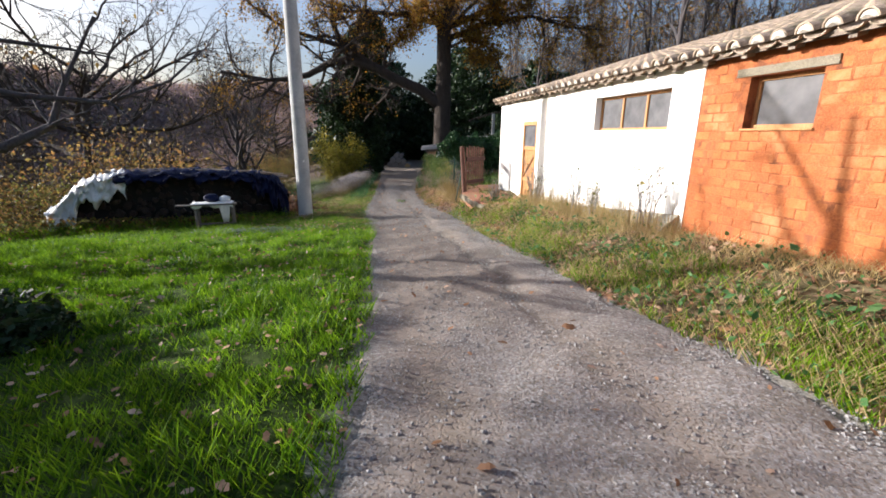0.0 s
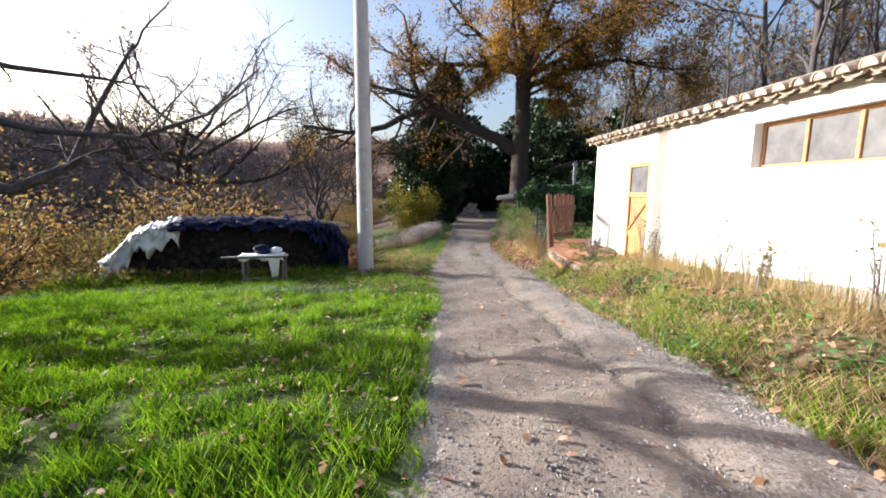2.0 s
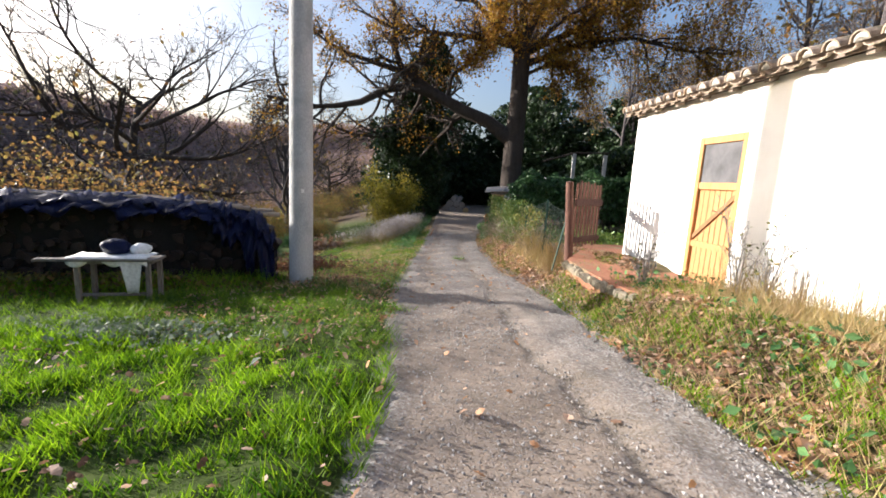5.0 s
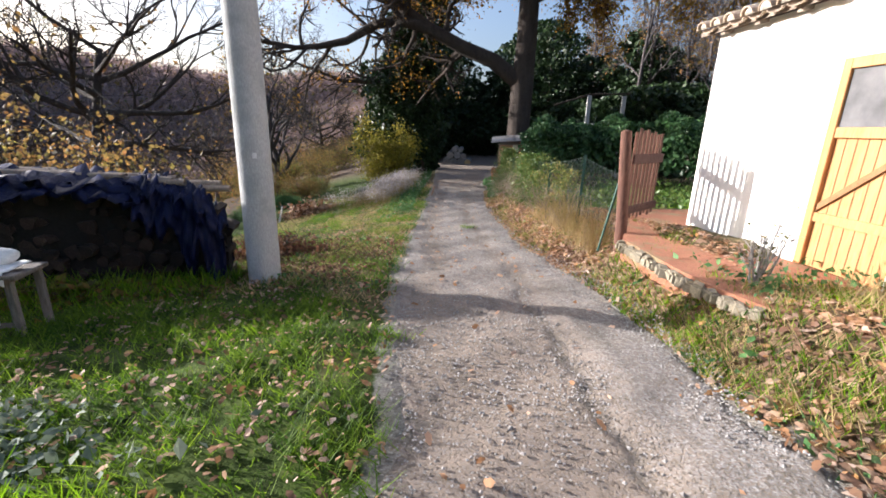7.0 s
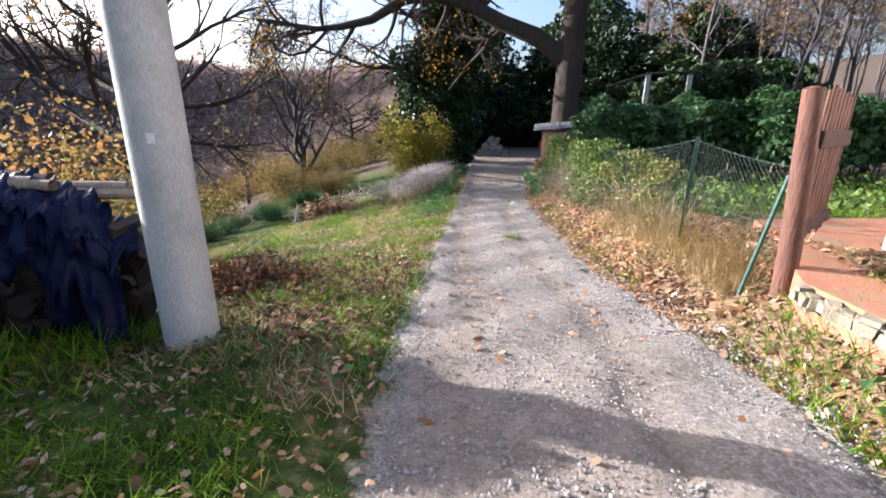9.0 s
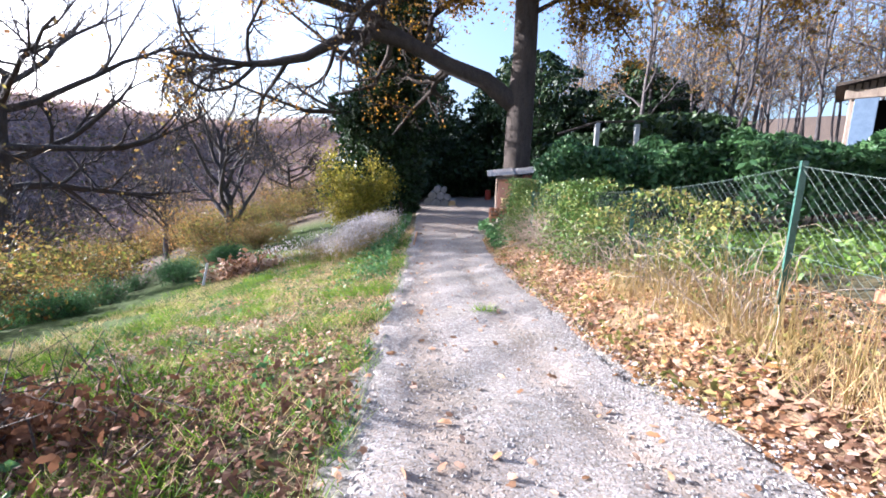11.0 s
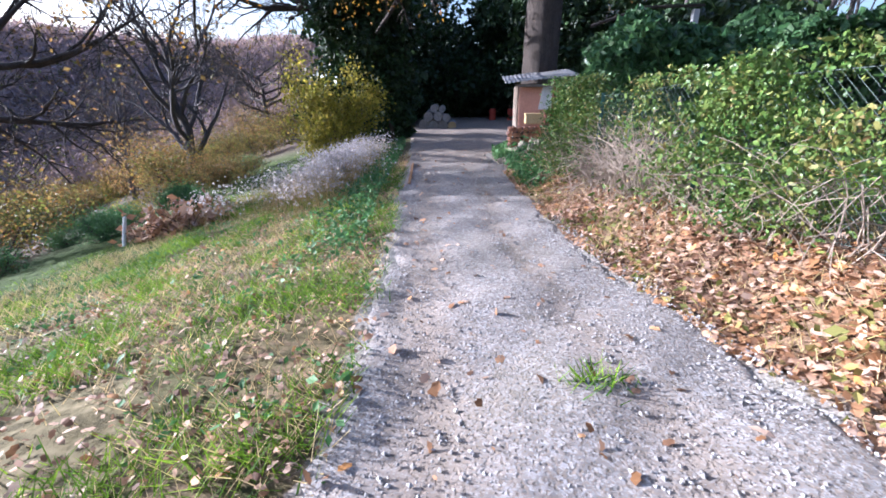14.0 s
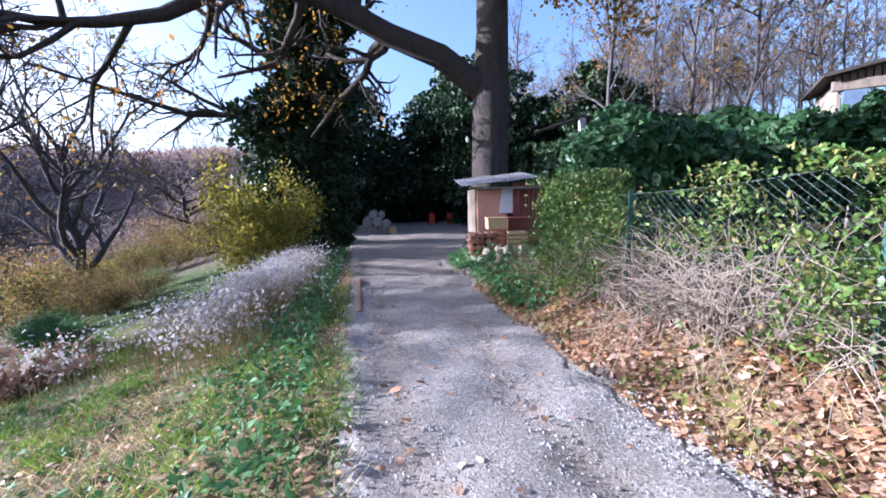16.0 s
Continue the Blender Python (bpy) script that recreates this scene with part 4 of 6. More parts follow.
def ivy_tree():
    rng = np.random.default_rng(21)
    foot = (-6.9, 38.6, -2.2)
    path = np.array([(0, 0, 0), (-0.2, 0, 3), (-0.7, 0, 6), (-0.9, 0, 9), (-0.4, 0, 12), (0.2, 0, 15)])
    trunk = (path, [0.5, 0.44, 0.4, 0.32, 0.22, 0.08])
    lim = [([(-0.7, 0, 6.2), (-2.8, -0.1, 6.1), (-4.0, -0.1, 6.3), (-5.8, -0.2, 6.3), (-7.6, -0.3, 6.9), (-9.6, -0.4, 7.6), (-12, -0.6, 8.4)], 0.20),
           ([(-3.6, -0.1, 6.2), (-5.1, -0.2, 6.9), (-6.6, -0.3, 7.8), (-8.6, -0.4, 8.8)], 0.11),
           ([(-0.9, 0, 8), (-3.4, -0.5, 9.4), (-6.0, -1, 11.4), (-8, -1.4, 13)], 0.16),
           ([(-0.9, 0, 9.5), (1.2, -0.6, 12), (2.6, -1, 14.5)], 0.15), ([(-0.6, 0, 11), (-2.2, 0.4, 13.4), (-3, 0.6, 16)], 0.14)]
    spec = [(5, 0.3, 0.7, 0.12, 0.02, 8), (6, 0.5, 0.7, 0.22, 0.02, 6), (5, 0.55, 0.75, 0.28, 0.01, 5), (0, 0, 0, 0.3, 0.0, 4)]
    ms = tree_meshes("ivy", trunk, lim, spec, 12, M["bark"], M["oak_leaf"], 1500, 0.066, 0.3, least=0.011, clumps=240)
    t = plant_tree("ivy_covered_tree", ms, foot, "tall tree smothered in dark ivy at the track side", "tree")
    n = 34000
    h, a = 13.5 * rng.random(n) ** 0.9, rng.random(n) * 2 * math.pi
    wide = np.interp(h, [0, 1.2, 3, 4.5, 6.5, 9, 11.5, 13.5], [0.75, 0.9, 1.3, 1.6, 1.8, 1.65, 1.5, 0.6])
    lump = 1 + 0.22 * np.sin(a * 2 + h * 1.3) + 0.22 * np.sin(a * 4 - h * 2.3) + 0.15 * np.sin(a * 7 + h * 4.1)
    r = wide * lump * (0.45 + 0.6 * rng.random(n) ** 0.5)
    mid = np.interp(h, [0, 3, 6, 9, 12, 13.5], [0.1, -0.3, -0.9, -0.6, 0.0, 0.2])
    c = np.stack([np.cos(a) * r + mid, np.sin(a) * r * 0.8, h], 1)
    extra = rng.normal(size=(900, 3)) * np.array([0.9, 0.35, 0.3]) + np.array([-2.6, -0.1, 6.3])
    part("ivy", mesh_np("ivy", *leaves(np.concatenate([c, extra]), 0.12, rng), M["ivy_leaf"]), parent=t)


def bare_tree(seed, height, spread, bark="bark", leaf=None, n_leaf=0, lean=0.0, r=0.2, first=0.3, n_limb=8, leaf_size=0.09, least=0.004, stem=0.62, reach=0.42, rise=(0.25, 1.0), kids=(6, 5, 4)):
    rng = np.random.default_rng(seed)
    path = [(0, 0, -0.5)]
    for k in range(1, 7):
        path.append((path[-1][0] + rng.normal() * 0.08 * height / 8 + lean * height / 6, path[-1][1] + rng.normal() * 0.08 * height / 8, height * stem * k / 6))
    trunk = (path, [r * (1 - 0.7 * k / 6) for k in range(7)])
    lim = []
    for k in range(n_limb):
        f = first + (1 - first) * (k + rng.random()) / n_limb
        i = min(int(f * 6), 5)
        p = np.array(path[i]) + (np.array(path[i + 1]) - np.array(path[i])) * (f * 6 - i)
        a = k * 2.4 + rng.normal() * 0.4
        lim.append((tuple(p), (math.cos(a) * spread, math.sin(a) * spread, rng.uniform(*rise)), height * reach * rng.uniform(0.7, 1.15), r * (0.62 - 0.35 * f)))
    spec = [(kids[0], 0.55, 0.6, 0.13, 0.03, 7), (kids[1], 0.55, 0.65, 0.2, 0.03, 5), (kids[2], 0.55, 0.7, 0.25, 0.02, 4), (0, 0, 0, 0.3, 0, 3)]
    return tree_meshes("bare", trunk, lim, spec, seed + 1, M[bark], M[leaf] if leaf else None, n_leaf, leaf_size, 0.3, least=least)


great_oak()
ivy_tree()

# bare trees on the valley side
at_land = lambda x, y, sink=0.1: (x, y, float(land(x, y)) - sink)
valley_a = bare_tree(31, 17, 1.6, leaf="wood_leaf", n_leaf=500, r=0.42, least=0.013, first=0.45, n_limb=13, stem=0.52, reach=0.46, rise=(0.05, 0.75), kids=(8, 7, 5))
plant_tree("bare_tree", valley_a, (-29, 34, -6.8), "broad bare tree with dark spreading branches in the valley", "tree", turn=40, size=1.4)
valley_b = bare_tree(37, 12, 0.5, "bark_grey", "wood_leaf", 300, r=0.26, n_limb=13, least=0.012, kids=(7, 6, 4))
plant_tree("slender_tree", valley_b, (-19.5, 40.5, -6.5), "slender leafless tree on the slope below the track", "tree", turn=10, size=1.3)
for i, (x, y, s, tr) in enumerate([(-26, 19, 0.7, 90), (-36, 24, 0.9, 200), (-24, 60, 0.8, 150), (-32, 50, 0.95, 300), (-44, 44, 0.9, 70), (-18, 66, 0.9, 20), (-27, 11, 0.6, 250), (-38, 58, 0.9, 10), (-50, 30, 0.9, 50), (-20, 27, 0.6, 77)]):
    me = (valley_a, valley_b)[i % 2]
    plant_tree("bare_tree" if i % 2 == 0 else "slender_tree", me, at_land(x, y), "leafless tree among scrub on the valley side", "tree", "valley trees", tr, s)


def near_tree():
    foot = (-8.2, 5.2, -0.75)
    trunk = (local([(-8.2, 5.2, -0.75), (-7.75, 5.6, 0), (-7.45, 6.1, 1.2), (-7.5, 6.25, 2.6), (-7.8, 6.3, 4), (-7.7, 6.4, 5.4)], foot), [0.26, 0.21, 0.18, 0.15, 0.11, 0.05])
    lim = [([(-7.45, 6.1, 1.25), (-6.9, 6.6, 1.15), (-6.4, 7.0, 1.5), (-6.3, 7.3, 2.2), (-5.9, 7.7, 3.3)], 0.10),
           ([(-7.5, 6.2, 2.2), (-6.6, 6.8, 1.95), (-5.7, 7.4, 1.9), (-4.9, 7.9, 2.3), (-4.2, 8.2, 3.0)], 0.06),
           ([(-7.5, 6.25, 2.9), (-6.8, 6.7, 2.75), (-6.0, 7.2, 2.7), (-5.4, 7.4, 2.6)], 0.05),
           ([(-7.6, 6.3, 3.2), (-6.9, 5.6, 4.0), (-6.2, 4.8, 4.6)], 0.06), ([(-7.7, 6.3, 3.6), (-8.6, 7.0, 4.4), (-9.5, 7.4, 5.4)], 0.06),
           ([(-7.8, 6.3, 4.2), (-7.2, 7.2, 5.2), (-6.4, 8, 6.0)], 0.05), ([(-7.5, 6.2, 2.0), (-8.6, 5.6, 2.7), (-9.8, 5.2, 3.6)], 0.07)]
    spec = [(4, 0.36, 0.7, 0.15, 0.03, 7), (5, 0.5, 0.7, 0.2, 0.03, 6), (3, 0.55, 0.7, 0.25, 0.02, 4), (0, 0, 0, 0.3, 0, 3)]
    ms = tree_meshes("near", trunk, [(local(p, foot), r) for p, r in lim], spec, 41, M["bark_grey"])
    plant_tree("fruit_tree", ms, foot, "gnarled leafless fruit tree with low reaching branches on the lawn", "tree")


near_tree()
# unseen trees, added so their branches stripe track and lawn with shadow
orchard = bare_tree(53, 6.5, 1.1, r=0.2, n_limb=9, least=0.012)
for x, y, s, tr in ((-12.5, 1.5, 1.0, 0), (-10.5, -2.5, 1.05, 100), (-11, -6.5, 1.2, 300), (-14.5, -1.5, 1.1, 45), (-17, 1, 1.3, 75), (-12.5, 6.7, 0.9, 150), (-16, -4.5, 1.2, 260)):
    plant_tree("fruit_tree", orchard, at_land(x, y), "leafless tree added out of view to cast branch shadows", "tree", "orchard trees", tr, s)


def leaf_bush(seed, width, height, count, leaf, size, bark="bark"):
    """Stems from one foot and a ragged mass of leaves round them."""
    rng = np.random.default_rng(seed)
    lim = []
    for k in range(9):
        a = k * 0.7 + rng.normal() * 0.3
        lim.append(((rng.normal() * 0.1, rng.normal() * 0.1, -0.1), (math.cos(a) * width / height * 0.6, math.sin(a) * width / height * 0.6, 1), height * rng.uniform(0.7, 1.0), 0.035))
    spec = [(7, 0.45, 0.6, 0.1, 0.03, 6), (5, 0.5, 0.7, 0.2, 0.03, 5), (0, 0, 0, 0.25, 0, 4)]
    return tree_meshes("bush", ([(0, 0, -0.3), (0, 0, 0.3), (0.05, 0, 0.6)], [0.07, 0.06, 0.03]), lim, spec, seed, M[bark], M[leaf], count, size, width * 0.11)


yellow = leaf_bush(61, 2.7, 4.3, 11000, "bush_leaf", 0.065)
plant_tree("yellow_bush", yellow, (-8.75, 34.2, -2.8), "rounded bush with yellow-green autumn leaves by the track", "bush", turn=20, size=0.86)
scrubs = [leaf_bush(71, 4.5, 3.2, 5200, "scrub_leaf", 0.055), leaf_bush(72, 3.6, 2.4, 4200, "bush_leaf", 0.05), leaf_bush(73, 5, 4.2, 4600, "wood_leaf", 0.055), leaf_bush(74, 3, 2.0, 4200, "nettle", 0.05)]
rng = np.random.default_rng(75)
spots = [(-13.5, 13.5), (-15.5, 11), (-12.2, 16.5), (-17, 15.5), (-14, 20), (-19, 20), (-18, 25), (-20, 29), (-15.5, 6.5), (-18, 9), (-22, 14)]
spots += [(-rng.uniform(19, 60), rng.uniform(2, 80)) for _ in range(120)]
for i, (x, y) in enumerate(spots):
    k = int(rng.choice(4, p=[0.45, 0.08, 0.35, 0.12]))
    plant_tree("scrub_bush", scrubs[k], at_land(x, y), ("brown and olive autumn scrub on the valley slope", "yellowing autumn bush on the valley slope", "tall russet autumn scrub on the valley slope", "green bramble bush on the valley slope")[k], "bush", "valley scrub", rng.uniform(0, 360), rng.uniform(0.75, 1.25))

for k in range(46):
    y = rng.uniform(16, 44)
    x = float(road_left(y)) - rng.uniform(8.2, 13.5)
    j = int(rng.choice([0, 1, 2, 3], p=[0.08, 0.02, 0.04, 0.86]))
    plant_tree("low_scrub", scrubs[j], at_land(x, y), ("low brown scrub at the edge of the bank", "low yellowing scrub at the edge of the bank", "low russet scrub at the edge of the bank", "low green brambles at the edge of the bank")[j], "bush", "bank scrub", rng.uniform(0, 360), rng.uniform(0.32, 0.5))
# unseen bushes, added to throw deep shade over the near lawn
shade_bush = leaf_bush(78, 3.0, 2.5, 13000, "ivy_leaf", 0.11)
for x, y, sc in ((-8.9, 3.4, 0.85), (-8.4, 2.2, 0.9), (-8.0, 0.9, 0.9), (-7.7, -0.5, 0.95), (-7.5, -2.0, 1.0)):
    plant_tree("shading_bush", shade_bush, at_land(x, y), "dense dark bush added out of view to shade the lawn", "bush", "lawn bushes", x * 40, sc)

# woodland behind the building and the hedge
woods = [bare_tree(80 + k, 15 + k, 0.5, "bark_grey", "wood_leaf", (600, 150, 800, 300)[k], r=0.11 + 0.018 * k, first=0.35, n_limb=12, leaf_size=0.10, least=0.008, stem=0.93, reach=0.2) for k in range(4)]
rng = np.random.default_rng(85)
done = []
while len(done) < 150:
    x, y = rng.uniform(7, 48), rng.uniform(4, 85)
    if (x < 11 and y < 34) or (x > 14 and x < 27 and 32 < y < 44) or any((x - a) ** 2 + (y - b) ** 2 < 4 for a, b in done) or (x < 4 + (y - 34) * 0.1):
        continue
    done.append((x, y))
    k = int(rng.integers(4))
    plant_tree("woodland_tree", woods[k], at_land(x, y, 0.2), "thin bare woodland tree with a few brown leaves", "tree", "woodland trees", rng.uniform(0, 360), rng.uniform(0.8, 1.15))


def evergreen(seed, height, radius):
    rng = np.random.default_rng(seed)
    V, F = tubes([([(0, 0, -0.4), (0.1, 0, height * 0.5), (0, 0.1, height * 0.95)], [0.22, 0.15, 0.03])], 7)
    V2, F2 = tubes([([(0, 0, h), (math.cos(h * 5) * radius * 0.7, math.sin(h * 5) * radius * 0.7, h + 0.4)], [0.05, 0.01]) for h in np.arange(1, height * 0.9, 0.6)], 4)
    c = column_cloud(rng, 7000, height, radius, 0.1)
    return mesh_np("trunk", V, F, M["bark"], True), mesh_np("limbs", V2, F2, M["bark"], True), mesh_np("leaves", *leaves(c, 0.19, rng), M["ivy_leaf"])


ever = [evergreen(91, 9, 2.6), evergreen(92, 12.5, 2.9), evergreen(93, 5.5, 3.2)]
rng = np.random.default_rng(95)
for i, (x, y) in enumerate([(-10.5, 47), (-9, 53), (-11.5, 50.5), (-13, 55), (-7.5, 58), (-4.5, 57), (-1.5, 59), (1.5, 57), (4.5, 55), (7, 51), (9.5, 47), (10.5, 42), (12.5, 50), (2.8, 50.5), (5.5, 46.5), (-5.5, 63), (0, 64), (6, 62), (12, 58), (-12, 60), (8, 39.5), (4, 60)]):
    k = i % 3
    plant_tree("evergreen_tree", ever[k], at_land(x, y), "dense dark evergreen tree closing off the end of the track", "tree", "evergreen trees", rng.uniform(0, 360), rng.uniform(0.85, 1.15))


# ---- far wooded hillside ----
def far_woods():
    rng = np.random.default_rng(101)
    n = 15000
    d, y = rng.uniform(36, 175, n), rng.uniform(-5, 260, n)
    x = road_left(y) - d
    far = d + 0.32 * np.maximum(y - 50, 0)
    keep = (far < 172) & (d < 2.2 * (y + 14)) & (rng.random(n) < np.interp(far, [25, 60, 170], [0.5, 0.85, 1.0]))
    x, y, far = x[keep], y[keep], far[keep]
    z = land(x, y)
    n, per = len(x), 40
    h = rng.uniform(6, 12, n)
    c = rng.normal(size=(n, per, 3)) * np.array([1.5, 1.5, 1.0]) * (h / 7)[:, None, None]
    c[..., 2] = np.abs(c[..., 2]) * 1.2 + h[:, None] * 0.35
    c = c + np.stack([x, y, z], -1)[:, None, :]
    V, F = leaves(c.reshape(-1, 3), np.repeat(np.interp(far, [36, 70, 170], [0.18, 0.45, 1.5]), per)[:, None], rng, 0.0, 0.16)
    me = mesh_np("hillside_woods", V, F, M["twig"])
    tagged(new("hillside_woods", me), "bare woodland covering the far hillside, tinted pale mauve for haze", "woodland", kind="stuff")
    pick = rng.random(n) < 0.35
    c = rng.normal(size=(pick.sum(), 26, 3)) * 1.5 + np.stack([x, y, z + h * 0.45], -1)[pick][:, None, :]
    tagged(new("autumn_crowns", mesh_np("autumn_crowns", *leaves(c.reshape(-1, 3), np.repeat(np.interp(far[pick], [36, 70, 170], [0.1, 0.22, 0.6]), 26)[:, None], rng), M["scrub_leaf"])), "russet and olive crowns in the far woodland", "woodland", kind="stuff")


far_woods()

# ---- firewood stack ----
PA, PB = Vector((-4.8, 12.72, 0)), Vector((-10.15, 10.5, 0))
PU = (PB - PA).normalized()
PN = Vector((-PU.y, PU.x, 0))
if PN.y < 0:
    PN = -PN


def pile_height(f):
    return np.interp(f, [0, 0.04, 0.12, 0.3, 0.5, 0.75, 0.88, 1.0], [0.7, 1.12, 1.28, 1.36, 1.4, 1.36, 1.12, 0.42])


def firewood_stack():
    rng = np.random.default_rng(111)
    t = thing("firewood_stack", "long dark stack of split firewood under blue and white tarps", "firewood")
    base, length = -1.15, (PB - PA).length
    kinds = []
    for k in range(5):
        r, n = 0.07, 7
        V, F = tubes([([(0, 0, 0), (0, 0.25, 0.004 * k), (0, 0.5, 0)], [r, r * 0.95, r])], n)
        jit = 1 + 0.25 * np.sin(np.arange(n) * (2 + k))
        V = V.reshape(3, n, 3).copy()
        V[..., 0] *= jit[None]
        V[..., 2] *= jit[None]
        V = np.concatenate([V.reshape(-1, 3), [[0, -0.004, 0], [0, 0.504, 0]]])
        caps = [(i, (i + 1) % n, 3 * n, 3 * n) for i in range(n)]
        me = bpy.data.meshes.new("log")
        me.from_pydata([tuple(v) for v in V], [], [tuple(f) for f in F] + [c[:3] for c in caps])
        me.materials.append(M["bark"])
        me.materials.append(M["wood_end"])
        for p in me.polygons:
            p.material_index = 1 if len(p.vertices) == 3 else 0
        kinds.append(me)
    count, s = 0, 0.0
    z = 0.05
    row = 0
    while z < 1.45:
        s = 0.02 + (row % 2) * 0.09
        while s < length:
            top = pile_height(s / length)
            if z < top - 0.04 and count < 330:
                ob = new("log", kinds[int(rng.integers(5))])
                ob.parent = t
                sc = rng.uniform(0.65, 1.6)
                p = PA + PU * (s + rng.normal() * 0.05) + PN * (0.0 + rng.random() * 0.22 + 0.1 * z) + Vector((0, 0, base + z + rng.normal() * 0.035))
                ob.matrix_basis = Matrix.Translation(p) @ Matrix(((-PU.x, PN.x, 0), (-PU.y, PN.y, 0), (0, 0, 1))).to_4x4() @ Matrix.Rotation(rng.uniform(0, 6.3), 4, "Y") @ Matrix.Diagonal((sc, 1, sc, 1))
                count += 1
            s += 0.19
        z += 0.155
        row += 1
    # filler body behind the log ends, near-black for the shade between the logs
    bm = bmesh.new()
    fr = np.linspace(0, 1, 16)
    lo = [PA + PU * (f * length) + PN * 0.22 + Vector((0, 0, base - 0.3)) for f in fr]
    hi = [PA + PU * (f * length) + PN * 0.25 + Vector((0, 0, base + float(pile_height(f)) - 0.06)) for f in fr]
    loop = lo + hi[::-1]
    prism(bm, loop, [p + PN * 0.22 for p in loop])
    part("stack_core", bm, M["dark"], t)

    def tarp(name, f0, f1, mat, front, seed, label):
        rn = np.random.default_rng(seed)
        nu, nv = 44, 22
        V = []
        for i in range(nu):
            f = f0 + (f1 - f0) * i / (nu - 1)
            h = float(pile_height(min(max(f, 0), 1))) + 0.04
            hang = front(f) * (1 + 0.3 * math.sin(i * 0.37 + seed) + 0.12 * math.sin(i * 0.9) + 0.03 * rn.normal())
            for j in range(nv):
                v = j / (nv - 1)
                d = -0.09 + 0.62 * max(0, v - 0.3) / 0.7
                zz = base + h + 0.10 * math.sin(math.pi * min(1, max(0, (v - 0.3) / 0.7)))
                if v < 0.3:
                    zz -= hang * (0.3 - v) / 0.3
                    d -= 0.05 * math.sin(v * 20)
                elif v > 0.85:
                    zz -= 0.6 * (v - 0.85) / 0.15
                crease = 0.07 * math.sin(i * 0.83 + j * 0.6 + seed) * math.sin(i * 0.31 + seed) + 0.045 * math.sin(i * 0.6 - j * 1.9) + 0.024 * rn.normal()
                V.append(tuple(PA + PU * (f * length + 0.02 * math.sin(j)) + PN * (d + crease) + Vector((0, 0, zz + crease))))
        ob = part(name, mesh_np(name, V, grid_faces(nu, nv), M[mat], True), parent=t, label=label)
        md = ob.modifiers.new("thickness", "SOLIDIFY")
        md.thickness = 0.006
    tarp("dark_tarp", -0.005, 0.16, "tarp_blue", lambda f: 0.95 - 3.6 * max(f, 0), 1, "blue-black plastic tarp hanging over the end")
    tarp("dark_tarp", 0.14, 0.74, "tarp_blue", lambda f: 0.13, 2, "crumpled blue-black tarp along the top")
    tarp("white_tarp", 0.70, 1.02, "tarp_white", lambda f: 0.5 + 0.7 * max(0, f - 0.8), 3, "white tarp draped over the low end")
    for k in range(22):
        f = 0.06 + 0.03 * k + rng.normal() * 0.02
        p = PA + PU * (f * length) + PN * rng.uniform(0.1, 0.5) + Vector((0, 0, base + float(pile_height(f)) + 0.13))
        V, F = tubes([([p - PU * rng.uniform(0.25, 0.5), p + PN * 0.05, p + PU * rng.uniform(0.25, 0.5) + Vector((0, 0, 0.03))], [0.045, 0.05, 0.04])], 7)
        part("weight_log", mesh_np("weight_log", V, F, M["old_wood"], True), parent=t)


firewood_stack()


def old_table():
    c = Vector((-5.95, 10.72, 0))
    pl = lambda x, y, z: c + PU * -x + PN * y + Vector((0, 0, z - 1.04))
    t = thing("old_table", "small makeshift wooden table with a pale cloth before the firewood", "table")
    part("tabletop", boxed((-0.5, -0.25, 0.62), (0.5, 0.25, 0.66), pl, 0.008), M["grey_wood"], t)
    part("plank", boxed((-0.85, -0.33, 0.665), (0.55, -0.2, 0.70), pl, 0.006), M["grey_wood"], t)
    for x, y in ((-0.42, -0.2), (0.42, -0.2), (-0.42, 0.2), (0.42, 0.2)):
        part("leg", boxed((x - 0.03, y - 0.03, 0), (x + 0.03, y + 0.03, 0.62), pl, 0.006), M["grey_wood"], t)
    part("stretcher", boxed((-0.42, -0.21, 0.16), (0.42, -0.17, 0.2), pl, 0.005), M["grey_wood"], t)
    rn = np.random.default_rng(5)
    V = []
    for i in range(16):
        for j in range(10):
            x = -0.5 + 0.95 * i / 15
            hang = max(0, 4 - j) / 4
            V.append(tuple(pl(x, -0.29 + max(0, j - 4) * 0.08 - 0.02 * math.sin(i * 1.4) * hang, 0.712 - hang * (0.08 + (0.42 if 10 < i < 14 else 0.05 * math.sin(i * 0.9))) + rn.normal() * 0.006)))
    ob = part("cloth", mesh_np("cloth", V, grid_faces(16, 10), M["tarp_white"], True), parent=t, label="dirty white cloth hanging over the front")
    ob.modifiers.new("thickness", "SOLIDIFY").thickness = 0.005
    for k, (x, r, mt, nm) in enumerate(((-0.05, 0.15, "tarp_blue", "dark_bag"), (0.25, 0.11, "tarp_white", "white_bag"))):
        bm = bmesh.new()
        bmesh.ops.create_icosphere(bm, subdivisions=3, radius=r)
        for v in bm.verts:
            f = 1 + 0.22 * noise.noise(v.co * 9 + Vector((k, 0, 0)))
            v.co = Vector((v.co.x * 1.25 * f, v.co.y * f, max(-0.6 * r, v.co.z * 0.8 * f)))
        for v in bm.verts:
            v.co = pl(v.co.x + x, v.co.y + 0.05, v.co.z + 0.715 + 0.6 * r)
        tagged(part(nm, bm, M[mt]), ("crumpled dark blue plastic bag on the old table", "crumpled white plastic bag on the old table")[k], "bag")


old_table()


